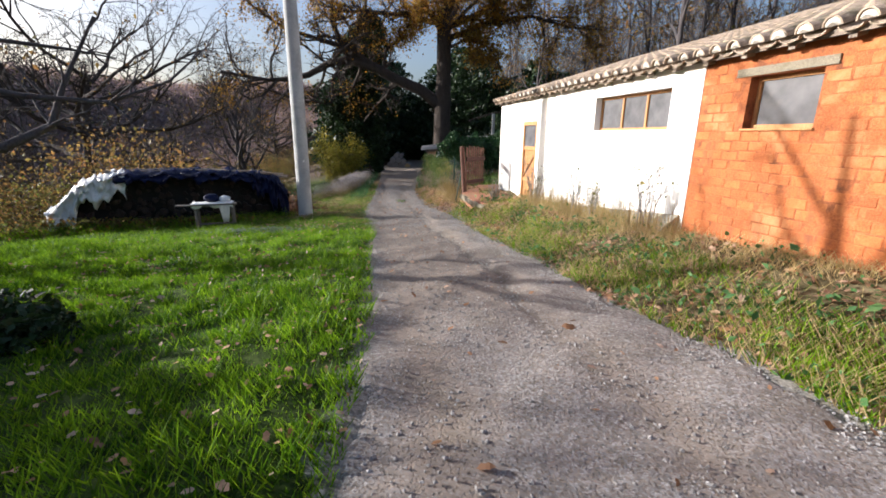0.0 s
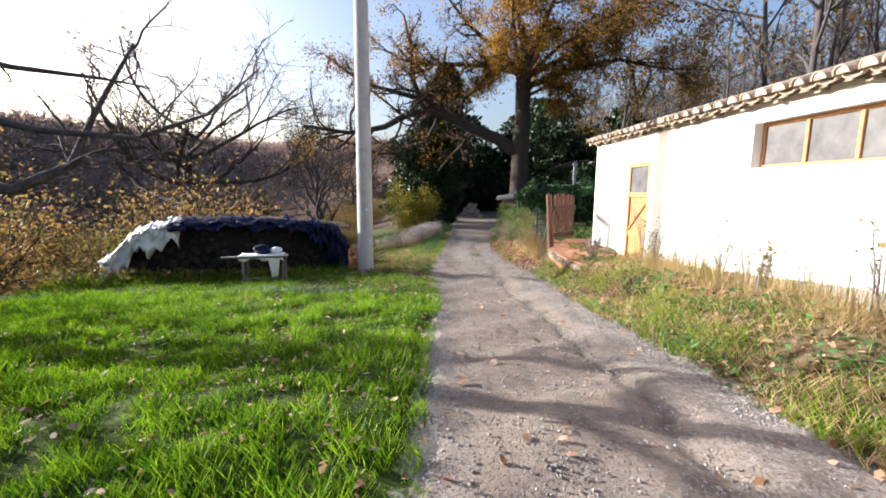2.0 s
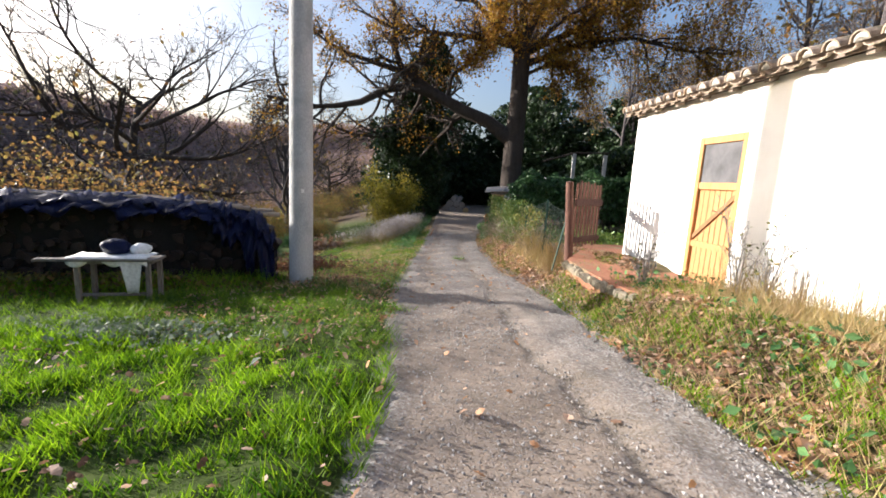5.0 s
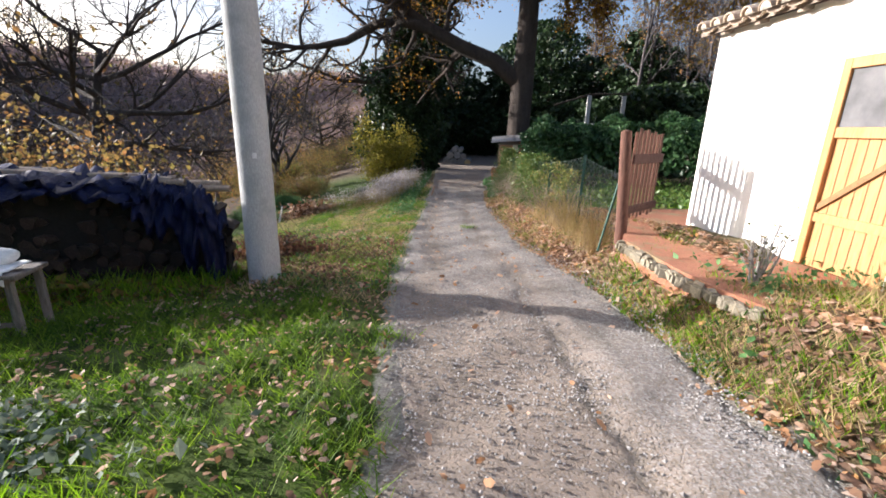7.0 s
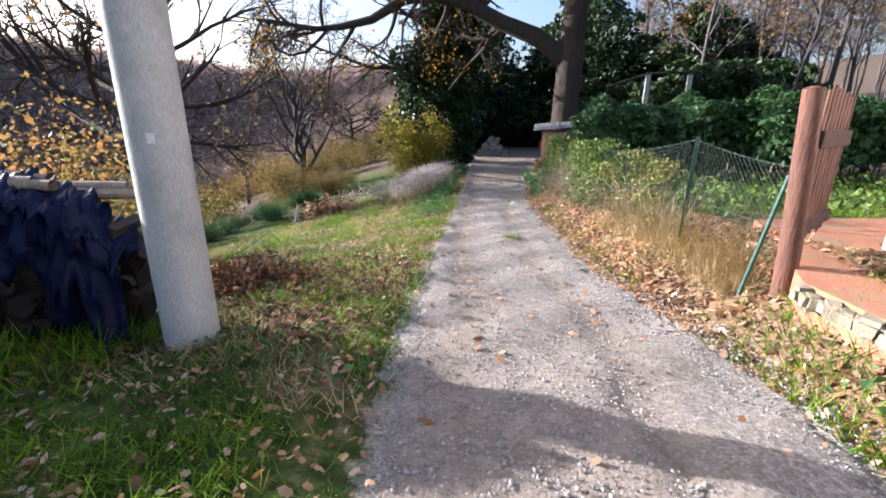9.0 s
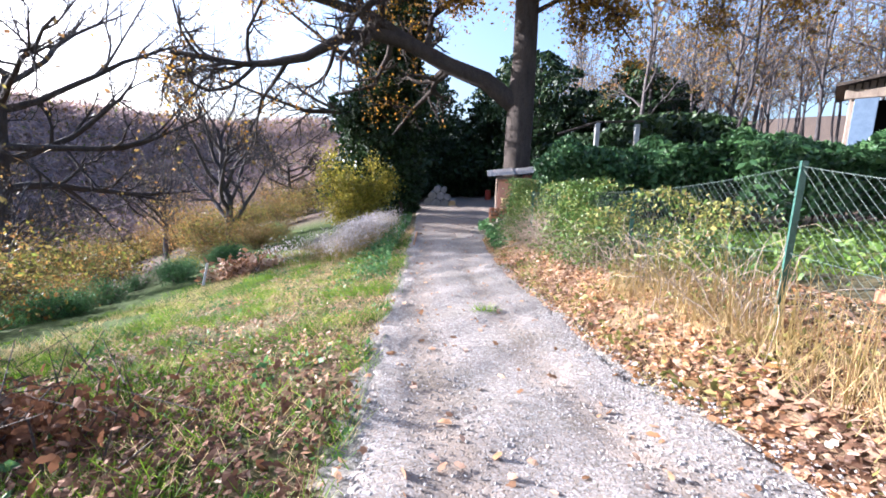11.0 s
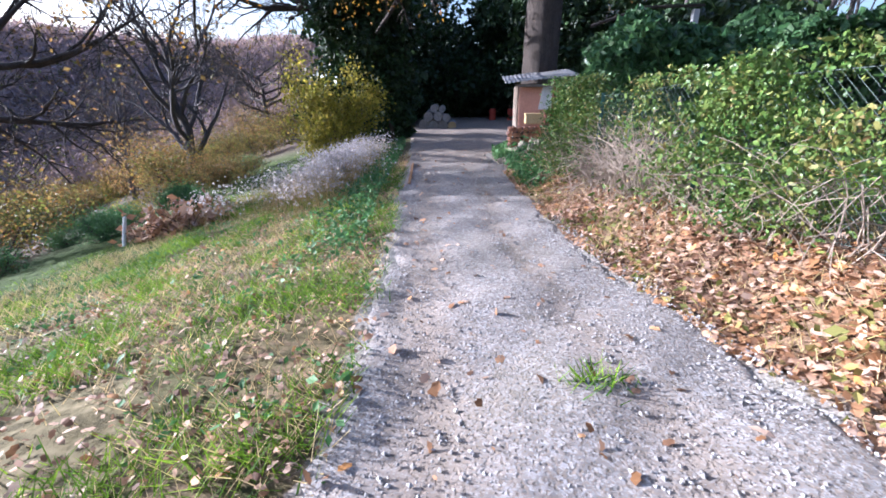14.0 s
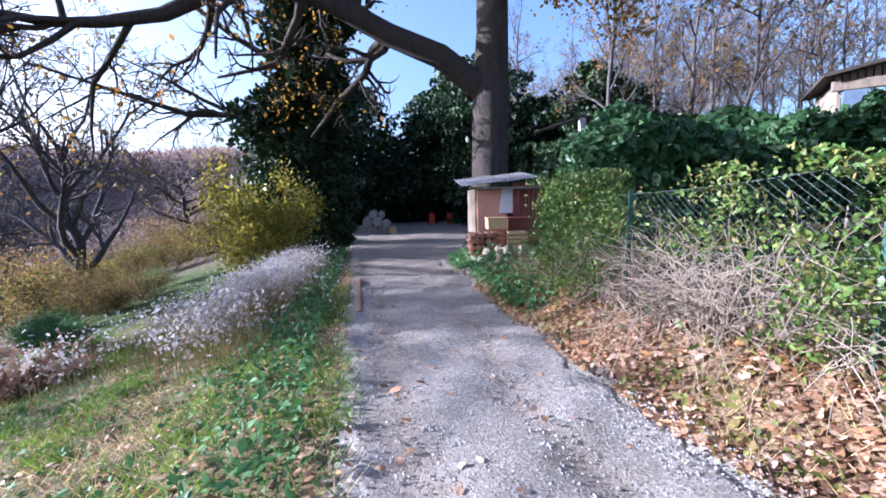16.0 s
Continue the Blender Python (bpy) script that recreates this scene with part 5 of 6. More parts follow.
# ---- slatted gate and fence ----
def slatted_gate():
    a, b = Vector((0.68, 14.2, 0)), Vector((1.5, 15.2, 0))
    u = (b - a).normalized()
    n = Vector((u.y, -u.x, 0))
    pl = lambda x, y, z: a + u * x + n * y + Vector((0, 0, z))
    t = thing("slatted_gate", "open weathered red-brown wooden gate of upright slats", "gate")
    V, F = tubes([([(0.72, 14.16, -0.95), (0.7, 14.18, -0.3), (0.64, 14.2, 0.5), (0.6, 14.22, 1.04)], [0.085, 0.085, 0.08, 0.075])], 9)
    post = part("post", mesh_np("post", V, F, M["gate_wood"], True), parent=t, label="thick rounded wooden gate post")
    V, F = tubes([([(0.6, 14.22, 1.04), (0.6, 14.22, 1.06)], [0.075, 0.02])], 9)
    part("post_top", mesh_np("post_top", V, F, M["gate_wood"]), parent=post)
    for k in range(8):
        x = 0.11 + k * 0.132
        top = 1.04 + (0.0, 0.05, 0.02, 0.03, -0.01, 0.01, -0.03, -0.02)[k]
        part("slat", boxed((x, -0.012, -0.26 + 0.02 * (k % 3)), (x + 0.072, 0.012, top), pl, 0.01), M["gate_wood"], t)
    for z, h in ((-0.16, 0.12), (0.58, 0.14)):
        part("rail", boxed((0.08, 0.014, z), (1.14, 0.045, z + h), pl, 0.006), M["rail_wood"], t)
    V, F = tubes([([(0.42, 14.25, -0.75), (0.62, 14.3, 0.35)], [0.018, 0.018])], 6)
    part("prop", mesh_np("prop", V, F, M["green_metal"], True), parent=t, label="thin green metal prop")


slatted_gate()
POSTS = [(0.66, 14.3, -0.75, 0.45), (0.36, 15.93, -0.85, 0.62), (0.02, 18.4, -0.95, 0.33), (-0.38, 20.65, -1.05, 0.28), (-0.78, 22.86, -1.15, 0.12), (-1.02, 24.8, -1.2, 0.1)]


def fence():
    t = thing("wire_fence", "green wire mesh garden fence on slim steel posts", "fence")
    for x, y, z0, z1 in POSTS[1:]:
        bm = bmesh.new()
        sec = [(-0.025, -0.025), (0.025, -0.025), (0.025, -0.018), (0.004, -0.018), (0.004, 0.025), (-0.004, 0.025), (-0.004, -0.018), (-0.025, -0.018)]
        prism(bm, [(x + a, y + b, z0 - 0.3) for a, b in sec], [(x + a + 0.02, y + b, z1) for a, b in sec])
        part("post", bm, M["green_metal"], t)
    for (x0, y0, b0, t0), (x1, y1, b1, t1) in zip(POSTS, POSTS[1:]):
        lines, L = [], math.dist((x0, y0), (x1, y1))
        H = 1.25
        P = lambda s, h: (x0 + (x1 - x0) * s / L + 0.012, y0 + (y1 - y0) * s / L, (b0 + (b1 - b0) * s / L) + 0.12 + ((t0 + (t1 - t0) * s / L) - (b0 + (b1 - b0) * s / L) - 0.16) * h / H - 0.03 * math.sin(math.pi * s / L))
        step = 0.075
        k = -H
        while k < L:
            for sgn in (1, -1):
                pts = []
                for q in range(7):
                    h = H * q / 6
                    s = k + h if sgn > 0 else k + H - h
                    if 0 <= s <= L:
                        pts.append(P(s, h))
                if len(pts) > 1:
                    lines.append((pts, [0.0017] * len(pts)))
            k += step
        for h in (0.0, 0.62, H):
            lines.append(([P(L * q / 6, h) for q in range(7)], [0.0024] * 7))
        part("mesh_panel", mesh_np("mesh_panel", *tubes(lines, 3), M["wire"]), parent=t)


fence()


def fence_growth():
    rng = np.random.default_rng(131)
    n = 90000
    ys = 16.2 + 8.7 * rng.random(n) ** 0.9
    dens = 0.55 + 0.45 * np.sin(ys * 2.1 + 1) * np.sin(ys * 0.9)
    keep = rng.random(n) < np.interp(ys, [16, 17.5, 19, 20.5, 21.2, 22.5, 23.1, 25], [0.25, 0.45, 0.55, 0.95, 0.4, 0.3, 0.95, 1]) * (0.5 + 0.5 * dens)
    ys = ys[keep]
    n = len(ys)
    xf = np.interp(ys, [p[1] for p in POSTS], [p[0] for p in POSTS])
    top = np.interp(ys, [15, 17, 18.4, 19.6, 20.4, 21, 22.8, 24, 28], [0.3, 0.32, 0.34, 0.42, 0.42, 0.28, 0.22, 0.4, 0.4]) + 0.07 * np.sin(ys * 3.3) + 0.08 * np.sin(ys * 7.1) * np.sin(ys * 1.1)
    bot = land(xf, ys)
    h = rng.random(n) ** 0.75
    xs = xf + rng.normal(size=n) * (0.12 + 0.12 * (1 - h)) - 0.10 * (1 - h) + 0.06 * np.sin(ys * 5 + h * 6)
    zs = bot + (top - bot) * h
    c = np.stack([xs, ys, zs], 1)
    clump = np.array([noise.noise(Vector((a * 1.7, b * 2.2, 5.0))) + 0.6 * noise.noise(Vector((a * 4.5, b * 5.0, 9.0))) for _, a, b in c])
    thin = clump + 0.12 * rng.normal(size=n) > np.interp(ys, [16, 19, 19.6, 20.4, 21, 22.7, 23.4, 28], [0.08, 0.1, -0.3, -0.3, 0.12, 0.12, -0.2, -0.45])
    c, ys, n = c[thin], ys[thin], int(thin.sum())
    green = rng.random(n) < np.interp(ys, [16, 18.6, 19.6, 20.4, 21, 22.6, 24, 28], [0.2, 0.3, 0.85, 0.85, 0.6, 0.6, 0.9, 0.9])
    t = thing("fence_creeper", "tangled yellow-green creeper and ivy overgrowing the wire fence", "creeper")
    part("creeper_leaves", mesh_np("creeper_leaves", *leaves(c[~green], 0.019, rng, lobed=True), M["vine_leaf"]), parent=t)
    part("ivy_leaves", mesh_np("ivy_leaves", *leaves(c[green], 0.022, rng, lobed=True), M["creeper"]), parent=t)
    lines = []
    for k in range(620):
        y = 16 + 8.7 * rng.random() if k % 2 else rng.normal(21.8, 0.6)
        x = float(np.interp(y, [p[1] for p in POSTS], [p[0] for p in POSTS])) + rng.normal() * 0.1
        p = np.array([x, y, float(land(x, y))])
        d = np.array([rng.normal() * 0.3, rng.normal() * 0.6, 1.0])
        pts = [p.copy()]
        for q in range(7):
            d = d + rng.normal(size=3) * 0.45 - np.array([0, 0, 0.08 * q])
            p = p + d / np.linalg.norm(d) * 0.17
            pts.append(p.copy())
        lines.append((pts, np.linspace(0.006, 0.002, 8)))
    tagged(part("stem_tangle", mesh_np("stem_tangle", *tubes(lines, 4), M["old_wood"]), parent=t), kind="stuff")


fence_growth()


def hedge():
    rng = np.random.default_rng(141)
    t = thing("laurel_hedge", "dense dark green laurel hedge behind the fence", "hedge")

    def mass(n, x0, x1, y0, y1, top, size, mat):
        x, y = rng.uniform(x0, x1, n), rng.uniform(y0, y1, n)
        lump = 0.25 * np.sin(x * 1.9 + y) + 0.2 * np.sin(y * 2.3 - x * 1.1) + 0.15 * np.sin(x * 4.1)
        g = land(x, y)
        z = g + (top + lump - g) * (1 - 0.75 * rng.random(n) ** 2.2)
        ok = x > -0.55 + (y - 25) * 0.32 + 0.15 * np.sin(z * 4 + y * 3)
        part("foliage", mesh_np("foliage", *leaves(np.stack([x, y, z], 1)[ok], size, rng), M[mat]), parent=t)
    mass(15000, -0.7, 2.0, 24.6, 29.3, 1.05, 0.07, "laurel_leaf")
    mass(9000, 1.2, 5.0, 25.0, 27.6, 1.25, 0.08, "laurel_leaf")
    mass(10000, 4.5, 10.5, 23.5, 26.5, 1.35, 0.09, "laurel_leaf")
    mass(8000, 10, 18, 22, 26, 1.7, 0.10, "laurel_leaf")
    lines = [([(x, y, float(land(x, y)) - 0.1), (x + rng.normal() * 0.2, y + rng.normal() * 0.2, 0.6)], [0.03, 0.012]) for x, y in zip(rng.uniform(0.6, 15, 90), rng.uniform(25.6, 26.4, 90))]
    part("stem_tangle", mesh_np("stem_tangle", *tubes(lines, 5), M["bark"]), parent=t)


hedge()


# ---- garden structures ----
def garden_pergola():
    t = thing("pergola", "old garden pergola with grey posts and a sagging bar", "pergola")
    for x, y in ((3.6, 34.6), (5.6, 34.9)):
        z = float(land(x, y))
        part("post", boxed((x - 0.11, y - 0.11, z - 0.2), (x + 0.11, y + 0.11, 3.1), None, 0.015), M["concrete"], t)
    V, F = tubes([([(1.6, 34.2, 2.5), (3.6, 34.6, 3.15), (5.9, 34.95, 3.25)], [0.06, 0.06, 0.05])], 7)
    part("bar", mesh_np("bar", V, F, M["bark"], True), parent=t)
    g = thing("low_roof", "low grey corrugated roof showing above the hedge", "roof")
    for k in range(5):
        x0 = 1.4 + k * 1.55
        V = [(x0 + 1.5 * i / 24, 28.6 + 1.3 * j, 1.15 + 0.05 * (k % 2) + 0.25 * j + 0.02 * math.sin(i * 2.1)) for j in range(2) for i in range(25)]
        ob = part("sheet", mesh_np("sheet", V, grid_faces(2, 25), M["sheet"], True), parent=g)
        ob.modifiers.new("thickness", "SOLIDIFY").thickness = 0.008
        for x in (x0 + 0.1, x0 + 1.4):
            z = float(land(x, 29.2))
            part("support", boxed((x - 0.04, 29.16, z - 0.1), (x + 0.04, 29.24, 1.24), None, 0.005), M["old_wood"], g)


garden_pergola()


def barn():
    t = thing("barn", "open wooden barn with a slatted gable and blue-grey posts", "barn")
    o = Vector((17.0, 37.0, float(land(19, 38)) - 0.3))
    u = Vector((0.8, -0.6, 0))
    n = Vector((0.6, 0.8, 0))
    pl = lambda x, y, z: o + u * x + n * y + Vector((0, 0, z))
    H = 5.2 - o.z
    part("back_wall", boxed((0, 5, 0), (9, 5.15, H), pl), M["dark"], t)
    part("side_wall", boxed((-0.15, 0.3, 0), (0, 5.15, H), pl), M["old_wood"], t)
    for x in (0, 4.4, 8.8):
        part("post", boxed((x, -0.1, 0), (x + 0.9 if x == 0 else x + 0.3, 0.2, H - 0.5), pl, 0.02), surf_blue, t)
    part("beam", boxed((-0.4, -0.15, H - 0.5), (9.4, 0.15, H - 0.05), pl, 0.02), M["old_wood"], t)
    for k in range(36):
        x = -0.3 + k * 0.265
        top = H + 0.15 + 0.9 * (1 - abs(x - 4.5) / 5)
        part("slat", boxed((x, -0.05, H - 0.04), (x + 0.2, 0.0, top), pl), M["old_wood"], t)
    for sgn in (-1, 1):
        bm = bmesh.new()
        x0, x1 = 4.5, 4.5 + sgn * 5.3
        prism(bm, [pl(x0, -0.6, H + 1.05), pl(x1, -0.6, H + 0.1), pl(x1, 5.6, H + 0.1), pl(x0, 5.6, H + 1.05)], [pl(x0, -0.6, H + 1.2), pl(x1, -0.6, H + 0.25), pl(x1, 5.6, H + 0.25), pl(x0, 5.6, H + 1.2)])
        part("roof", bm, M["bark"], t)


surf_blue = surface("blue_grey_paint", (0.07, 0.11, 0.17), (0.13, 0.18, 0.25), 4, 40, 0.7, 0.2)
barn()


def wood_shed():
    t = thing("tool_shed", "small lean-to shed of salmon board and maroon sheet, tin roof", "shed")
    zb = -1.5
    part("front_board", boxed((-1.35, 29.55, zb), (-0.55, 29.6, 0.32), None, 0.004), M["salmon"], t)
    bm = bmesh.new()
    prism(bm, [(-0.68, 29.53, 0.33), (-0.40, 29.53, 0.33), (-0.40, 29.53, -0.3), (-0.78, 29.53, -0.3)], [(-0.68, 29.545, 0.33), (-0.40, 29.545, 0.33), (-0.40, 29.545, -0.3), (-0.78, 29.545, -0.3)])
    part("white_board", bm, M["tarp_white"], t)
    for k in range(9):
        x = -0.4 + k * 0.1
        part("maroon_strip", boxed((x, 29.5 - 0.03 * (k % 2), zb), (x + 0.085, 29.58, 0.5), None, 0.008), M["maroon"], t)
    part("side_wall", boxed((-1.4, 29.6, zb), (-1.35, 31.0, 0.35)), M["old_wood"], t)
    part("side_wall", boxed((0.5, 29.6, zb), (0.55, 31.0, 0.6)), M["old_wood"], t)
    part("back_wall", boxed((-1.35, 30.95, zb), (0.5, 31.0, 0.45)), M["old_wood"], t)
    nx = 44
    for k in range(2):
        V = [(-1.78 + k * 1.0 + 1.12 * i / 43, 29.25 + 0.08 * k + 2.0 * j, 0.42 + 0.09 * k + 0.13 * i / 43 + 0.26 * j + 0.012 * math.sin(i * 1.3)) for j in range(2) for i in range(nx)]
        ob = part("roof_sheet", mesh_np("roof_sheet", V, grid_faces(2, nx), M["sheet"], True), parent=t)
        ob.modifiers.new("thickness", "SOLIDIFY").thickness = 0.01
    part("roof_batten", boxed((-1.45, 29.35, 0.33), (0.6, 29.42, 0.39)), M["old_wood"], t)


wood_shed()


def shed_clutter():
    rng = np.random.default_rng(151)
    t = thing("log_stack", "small stack of split reddish firewood beside the shed", "firewood")
    for k in range(30):
        x, z = -1.62 + 0.14 * (k % 6) + rng.normal() * 0.02, -1.42 + 0.15 * (k // 6)
        V, F = tubes([([(x, 28.75 + rng.normal() * 0.03, z), (x, 29.3, z)], [0.075, 0.07])], 7)
        n = len(V)
        V = np.concatenate([V, [[x, 28.74, z]]])
        me = bpy.data.meshes.new("log")
        me.from_pydata([tuple(v) for v in V], [], [tuple(f) for f in F] + [(i, (i + 1) % 7, n) for i in range(7)])
        me.materials.append(M["gate_wood"]), me.materials.append(M["split_wood"])
        for p in me.polygons:
            p.material_index = 1 if len(p.vertices) == 3 else 0
        part("log", me, parent=t)
    box_t = thing("wooden_crate", "orange wooden crate set on the firewood", "crate")
    part("crate_body", boxed((-1.2, 28.85, -0.68), (-0.7, 29.25, -0.42), None, 0.012), M["crate"], box_t)
    part("crate_rim", boxed((-1.22, 28.83, -0.42), (-0.68, 29.27, -0.39), None, 0.006), M["crate"], box_t)
    c = thing("crate_pile", "stack of shallow pale wooden trays by the shed", "tray")
    for k in range(7):
        z = -1.45 + 0.105 * k
        part("tray", boxed((-0.72 + rng.normal() * 0.012, 28.7, z), (-0.22 + rng.normal() * 0.012, 29.15, z + 0.075), None, 0.01), M["crate"], c)
    b = thing("maroon_box", "dark maroon box standing by the shed", "box")
    part("box_body", boxed((-0.6, 29.2, -1.5), (0.1, 29.48, -0.45), None, 0.012), M["maroon"], b)
    part("box_lid", boxed((-0.62, 29.16, -0.45), (0.12, 29.48, -0.41), None, 0.006), M["maroon"], b)
    for k in range(16):
        x, y = -1.9 + 0.17 * k * 0.9, 28.25 + rng.normal() * 0.18
        bm = bmesh.new()
        bmesh.ops.create_icosphere(bm, subdivisions=2, radius=0.13 * rng.uniform(0.7, 1.3))
        for v in bm.verts:
            v.co = v.co * (1 + 0.3 * noise.noise(v.co * 8 + Vector((k, 0, 0)))) + Vector((x, y, float(land(x, y)) + 0.06))
        tagged(part("stone", bm, M["stone"]), "pale rough stone at the foot of the bank", "stone", "stones by the shed")


shed_clutter()


def log_heap():
    rng = np.random.default_rng(161)
    t = thing("log_heap", "heap of thick grey felled logs at the track end", "logs")
    for k, (dx, dz, r) in enumerate([(0, 0.36, 0.4), (0.8, 0.34, 0.36), (1.5, 0.36, 0.36), (2.2, 0.3, 0.32), (0.4, 0.98, 0.36), (1.15, 1.0, 0.36), (1.8, 0.9, 0.3), (0.8, 1.55, 0.3), (1.4, 1.5, 0.26)]):
        a = Vector((-6.05 + dx * 0.85, 44.6 + rng.normal() * 0.2, -1.98 + dz * 0.85))
        r *= 0.85
        b = a + Vector((-0.25 + rng.normal() * 0.18, 2.5, rng.normal() * 0.06))
        V, F = tubes([([a, (a + b) / 2, b], [r, r * 0.97, r * 0.92])], 12)
        n = len(V)
        me = bpy.data.meshes.new("log")
        me.from_pydata([tuple(v) for v in V] + [tuple(a)], [], [tuple(f) for f in F] + [(i, (i + 1) % 12, n) for i in range(12)])
        me.materials.append(M["bark_pale"]), me.materials.append(M["crate"] if k == 3 else M["bark_pale"])
        for p in me.polygons:
            p.material_index = 1 if len(p.vertices) == 3 else 0
        part("log", me, parent=t)


log_heap()


def red_drum(x, y):
    t = thing("red_drum", "small red metal drum at the end of the track", "drum", "red drums")
    z = float(land(x, y))
    prof = [(0, 0.0), (0.26, 0.0), (0.27, 0.04), (0.26, 0.08), (0.26, 0.3), (0.275, 0.33), (0.26, 0.36), (0.26, 0.62), (0.275, 0.65), (0.26, 0.68), (0.26, 0.88), (0.27, 0.92), (0.24, 0.92), (0, 0.9)]
    V, F = tubes([([(x, y, z + h + 0.0001 * i) for i, (r, h) in enumerate(prof)], [max(r, 0.003) for r, h in prof])], 16)
    part("drum_body", mesh_np("drum_body", V, F, M["red"], True), parent=t)
    part("bung", boxed((x + 0.08, y - 0.03, z + 0.9), (x + 0.14, y + 0.03, z + 0.935), None, 0.005), M["dark"], t)


red_drum(-1.35, 51.5)
red_drum(0.1, 51.8)


def stake():
    t = thing("white_stake", "thin leaning white stake in the grass", "stake")
    V, F = tubes([([(-10.9, 24.9, -3.6), (-10.85, 24.95, -3.2), (-10.72, 25.05, -2.5)], [0.04, 0.04, 0.038])], 8)
    part("stake_body", mesh_np("stake_body", V, F, M["tarp_white"], True), parent=t)
    V, F = tubes([([(-10.72, 25.05, -2.5), (-10.715, 25.052, -2.48)], [0.038, 0.005])], 8)
    part("stake_top", mesh_np("stake_top", V, F, M["tarp_white"]), parent=t)
    rng = np.random.default_rng(171)
    b = thing("brush_heap", "heap of red-brown dead bracken beside the stake", "brush")
    c = rng.normal(size=(900, 3)) * np.array([0.55, 0.35, 0.2]) + np.array([-9.8, 25.5, 0])
    c[:, 2] = land(c[:, 0], c[:, 1]) + np.abs(c[:, 2]) * 1.5
    part("fronds", mesh_np("fronds", *leaves(c, 0.09, rng), M["litter"]), parent=b)
    lines = [([(x, y, float(land(x, y))), (x + rng.normal() * 0.4, y + rng.normal() * 0.2, float(land(x, y)) + 0.4)], [0.015, 0.006]) for x, y in zip(rng.normal(-9.8, 0.5, 30), rng.normal(25.5, 0.3, 30))]
    part("sticks", mesh_np("sticks", *tubes(lines, 4), M["bark"]), parent=b)


stake()


def bracken_patch():
    rng = np.random.default_rng(181)
    b = thing("dead_bracken", "low dark tangle of dead bracken behind the pole", "bracken")
    c = rng.normal(size=(2600, 3)) * np.array([0.42, 0.36, 0.12]) + np.array([-5.1, 14.5, 0])
    c[:, 2] = land(c[:, 0], c[:, 1]) + np.abs(c[:, 2]) * 1.3
    part("fronds", mesh_np("fronds", *leaves(c, 0.034, rng, lobed=True), M["bracken"]), parent=b)
    lines = []
    for x, y in zip(rng.normal(-5.1, 0.45, 40), rng.normal(14.5, 0.35, 40)):
        z = float(land(x, y))
        lines.append(([(x, y, z), (x + rng.normal() * 0.15, y + rng.normal() * 0.15, z + 0.3), (x + rng.normal() * 0.4, y + rng.normal() * 0.3, z + rng.uniform(0.3, 0.6))], [0.008, 0.006, 0.003]))
    tagged(part("stalk_tangle", mesh_np("stalk_tangle", *tubes(lines, 4), M["bark"]), parent=b), kind="stuff")

    n = 3400
    p = np.array([-4.0, 14.3]) + rng.normal(size=(n, 2)) * np.array([0.75, 0.9])
    p = p[p[:, 0] < road_left(p[:, 1]) - 0.15]
    stuff_at = np.column_stack([p, land(p[:, 0], p[:, 1]) + 0.03 + 0.05 * rng.random(len(p))])
    tagged(new("rotting_leaves", mesh_np("rotting_leaves", *leaves(stuff_at, 0.03, rng, 0.6, lobed=True), M["bracken"])), "dark rotting leaves spread over the verge", "leaves", kind="stuff")


bracken_patch()


def dark_shrub():
    rng = np.random.default_rng(191)
    t = thing("dark_shrub", "low dark evergreen shrub in the shaded lawn", "shrub")
    n = 5200
    a, r, h = rng.random(n) * 6.283, rng.random(n) ** 0.6, rng.random(n)
    lump = 1 + 0.2 * np.sin(a * 3) + 0.15 * np.sin(a * 7 + 1)
    x, y = -3.7 + np.cos(a) * r * 0.72 * lump, 2.75 + np.sin(a) * r * 0.6 * lump
    z = land(x, y) + 0.5 * h * np.sqrt(np.clip(1 - r * r, 0, 1)) + 0.02
    part("foliage", mesh_np("foliage", *leaves(np.stack([x, y, z], 1), 0.04, rng, lobed=True), M["ivy_leaf"]), parent=t)
    lines = [([(-3.7 + rng.normal() * 0.1, 2.75, -0.35), (-3.7 + rng.normal() * 0.3, 2.75 + rng.normal() * 0.3, 0.1)], [0.015, 0.006]) for _ in range(12)]
    tagged(part("twigs", mesh_np("twigs", *tubes(lines, 4), M["bark"]), parent=t), kind="stuff")


dark_shrub()


# Raised dark bar, standing in for a narrow dark groove in the track.
def batten(x0, y0, x1, y1):
    t = thing("groove_bar", "thin dark bar standing in for a narrow groove in the track", "batten", "battens on the track")
    u = Vector((x1 - x0, y1 - y0, 0)).normalized()
    n = Vector((u.y, -u.x, 0))
    z0, z1 = float(land(x0, y0)), float(land(x1, y1))
    L = math.dist((x0, y0), (x1, y1))
    pl = lambda a, b, c: Vector((x0, y0, z0 + (z1 - z0) * a / L)) + u * a + n * b + Vector((0, 0, c))
    part("batten_body", boxed((0, -0.03, -0.01), (L, 0.03, 0.04), pl, 0.006), M["timber_dark"], t)
    part("batten_end", boxed((L, -0.028, -0.01), (L + 0.02, 0.028, 0.036), pl, 0.004), M["bark"], t)


batten(-4.0, 25.0, -4.35, 28.0)
batten(-4.45, 26.8, -4.75, 29.3)

# ---- grass, leaves and stones ----
def scatter(rng, n, y0, y1, side, width, falloff=1.0):
    """Places beside the track (side -1 left, 1 right, 0 on it), at ground height."""
    y = y0 + (y1 - y0) * rng.random(n)
    d = width * rng.random(n) ** falloff
    x = road_left(y) - d if side < 0 else road_right(y) + d if side > 0 else road_left(y) + (road_right(y) - road_left(y)) * rng.random(n)
    return np.stack([x, y, land(x, y)], 1)


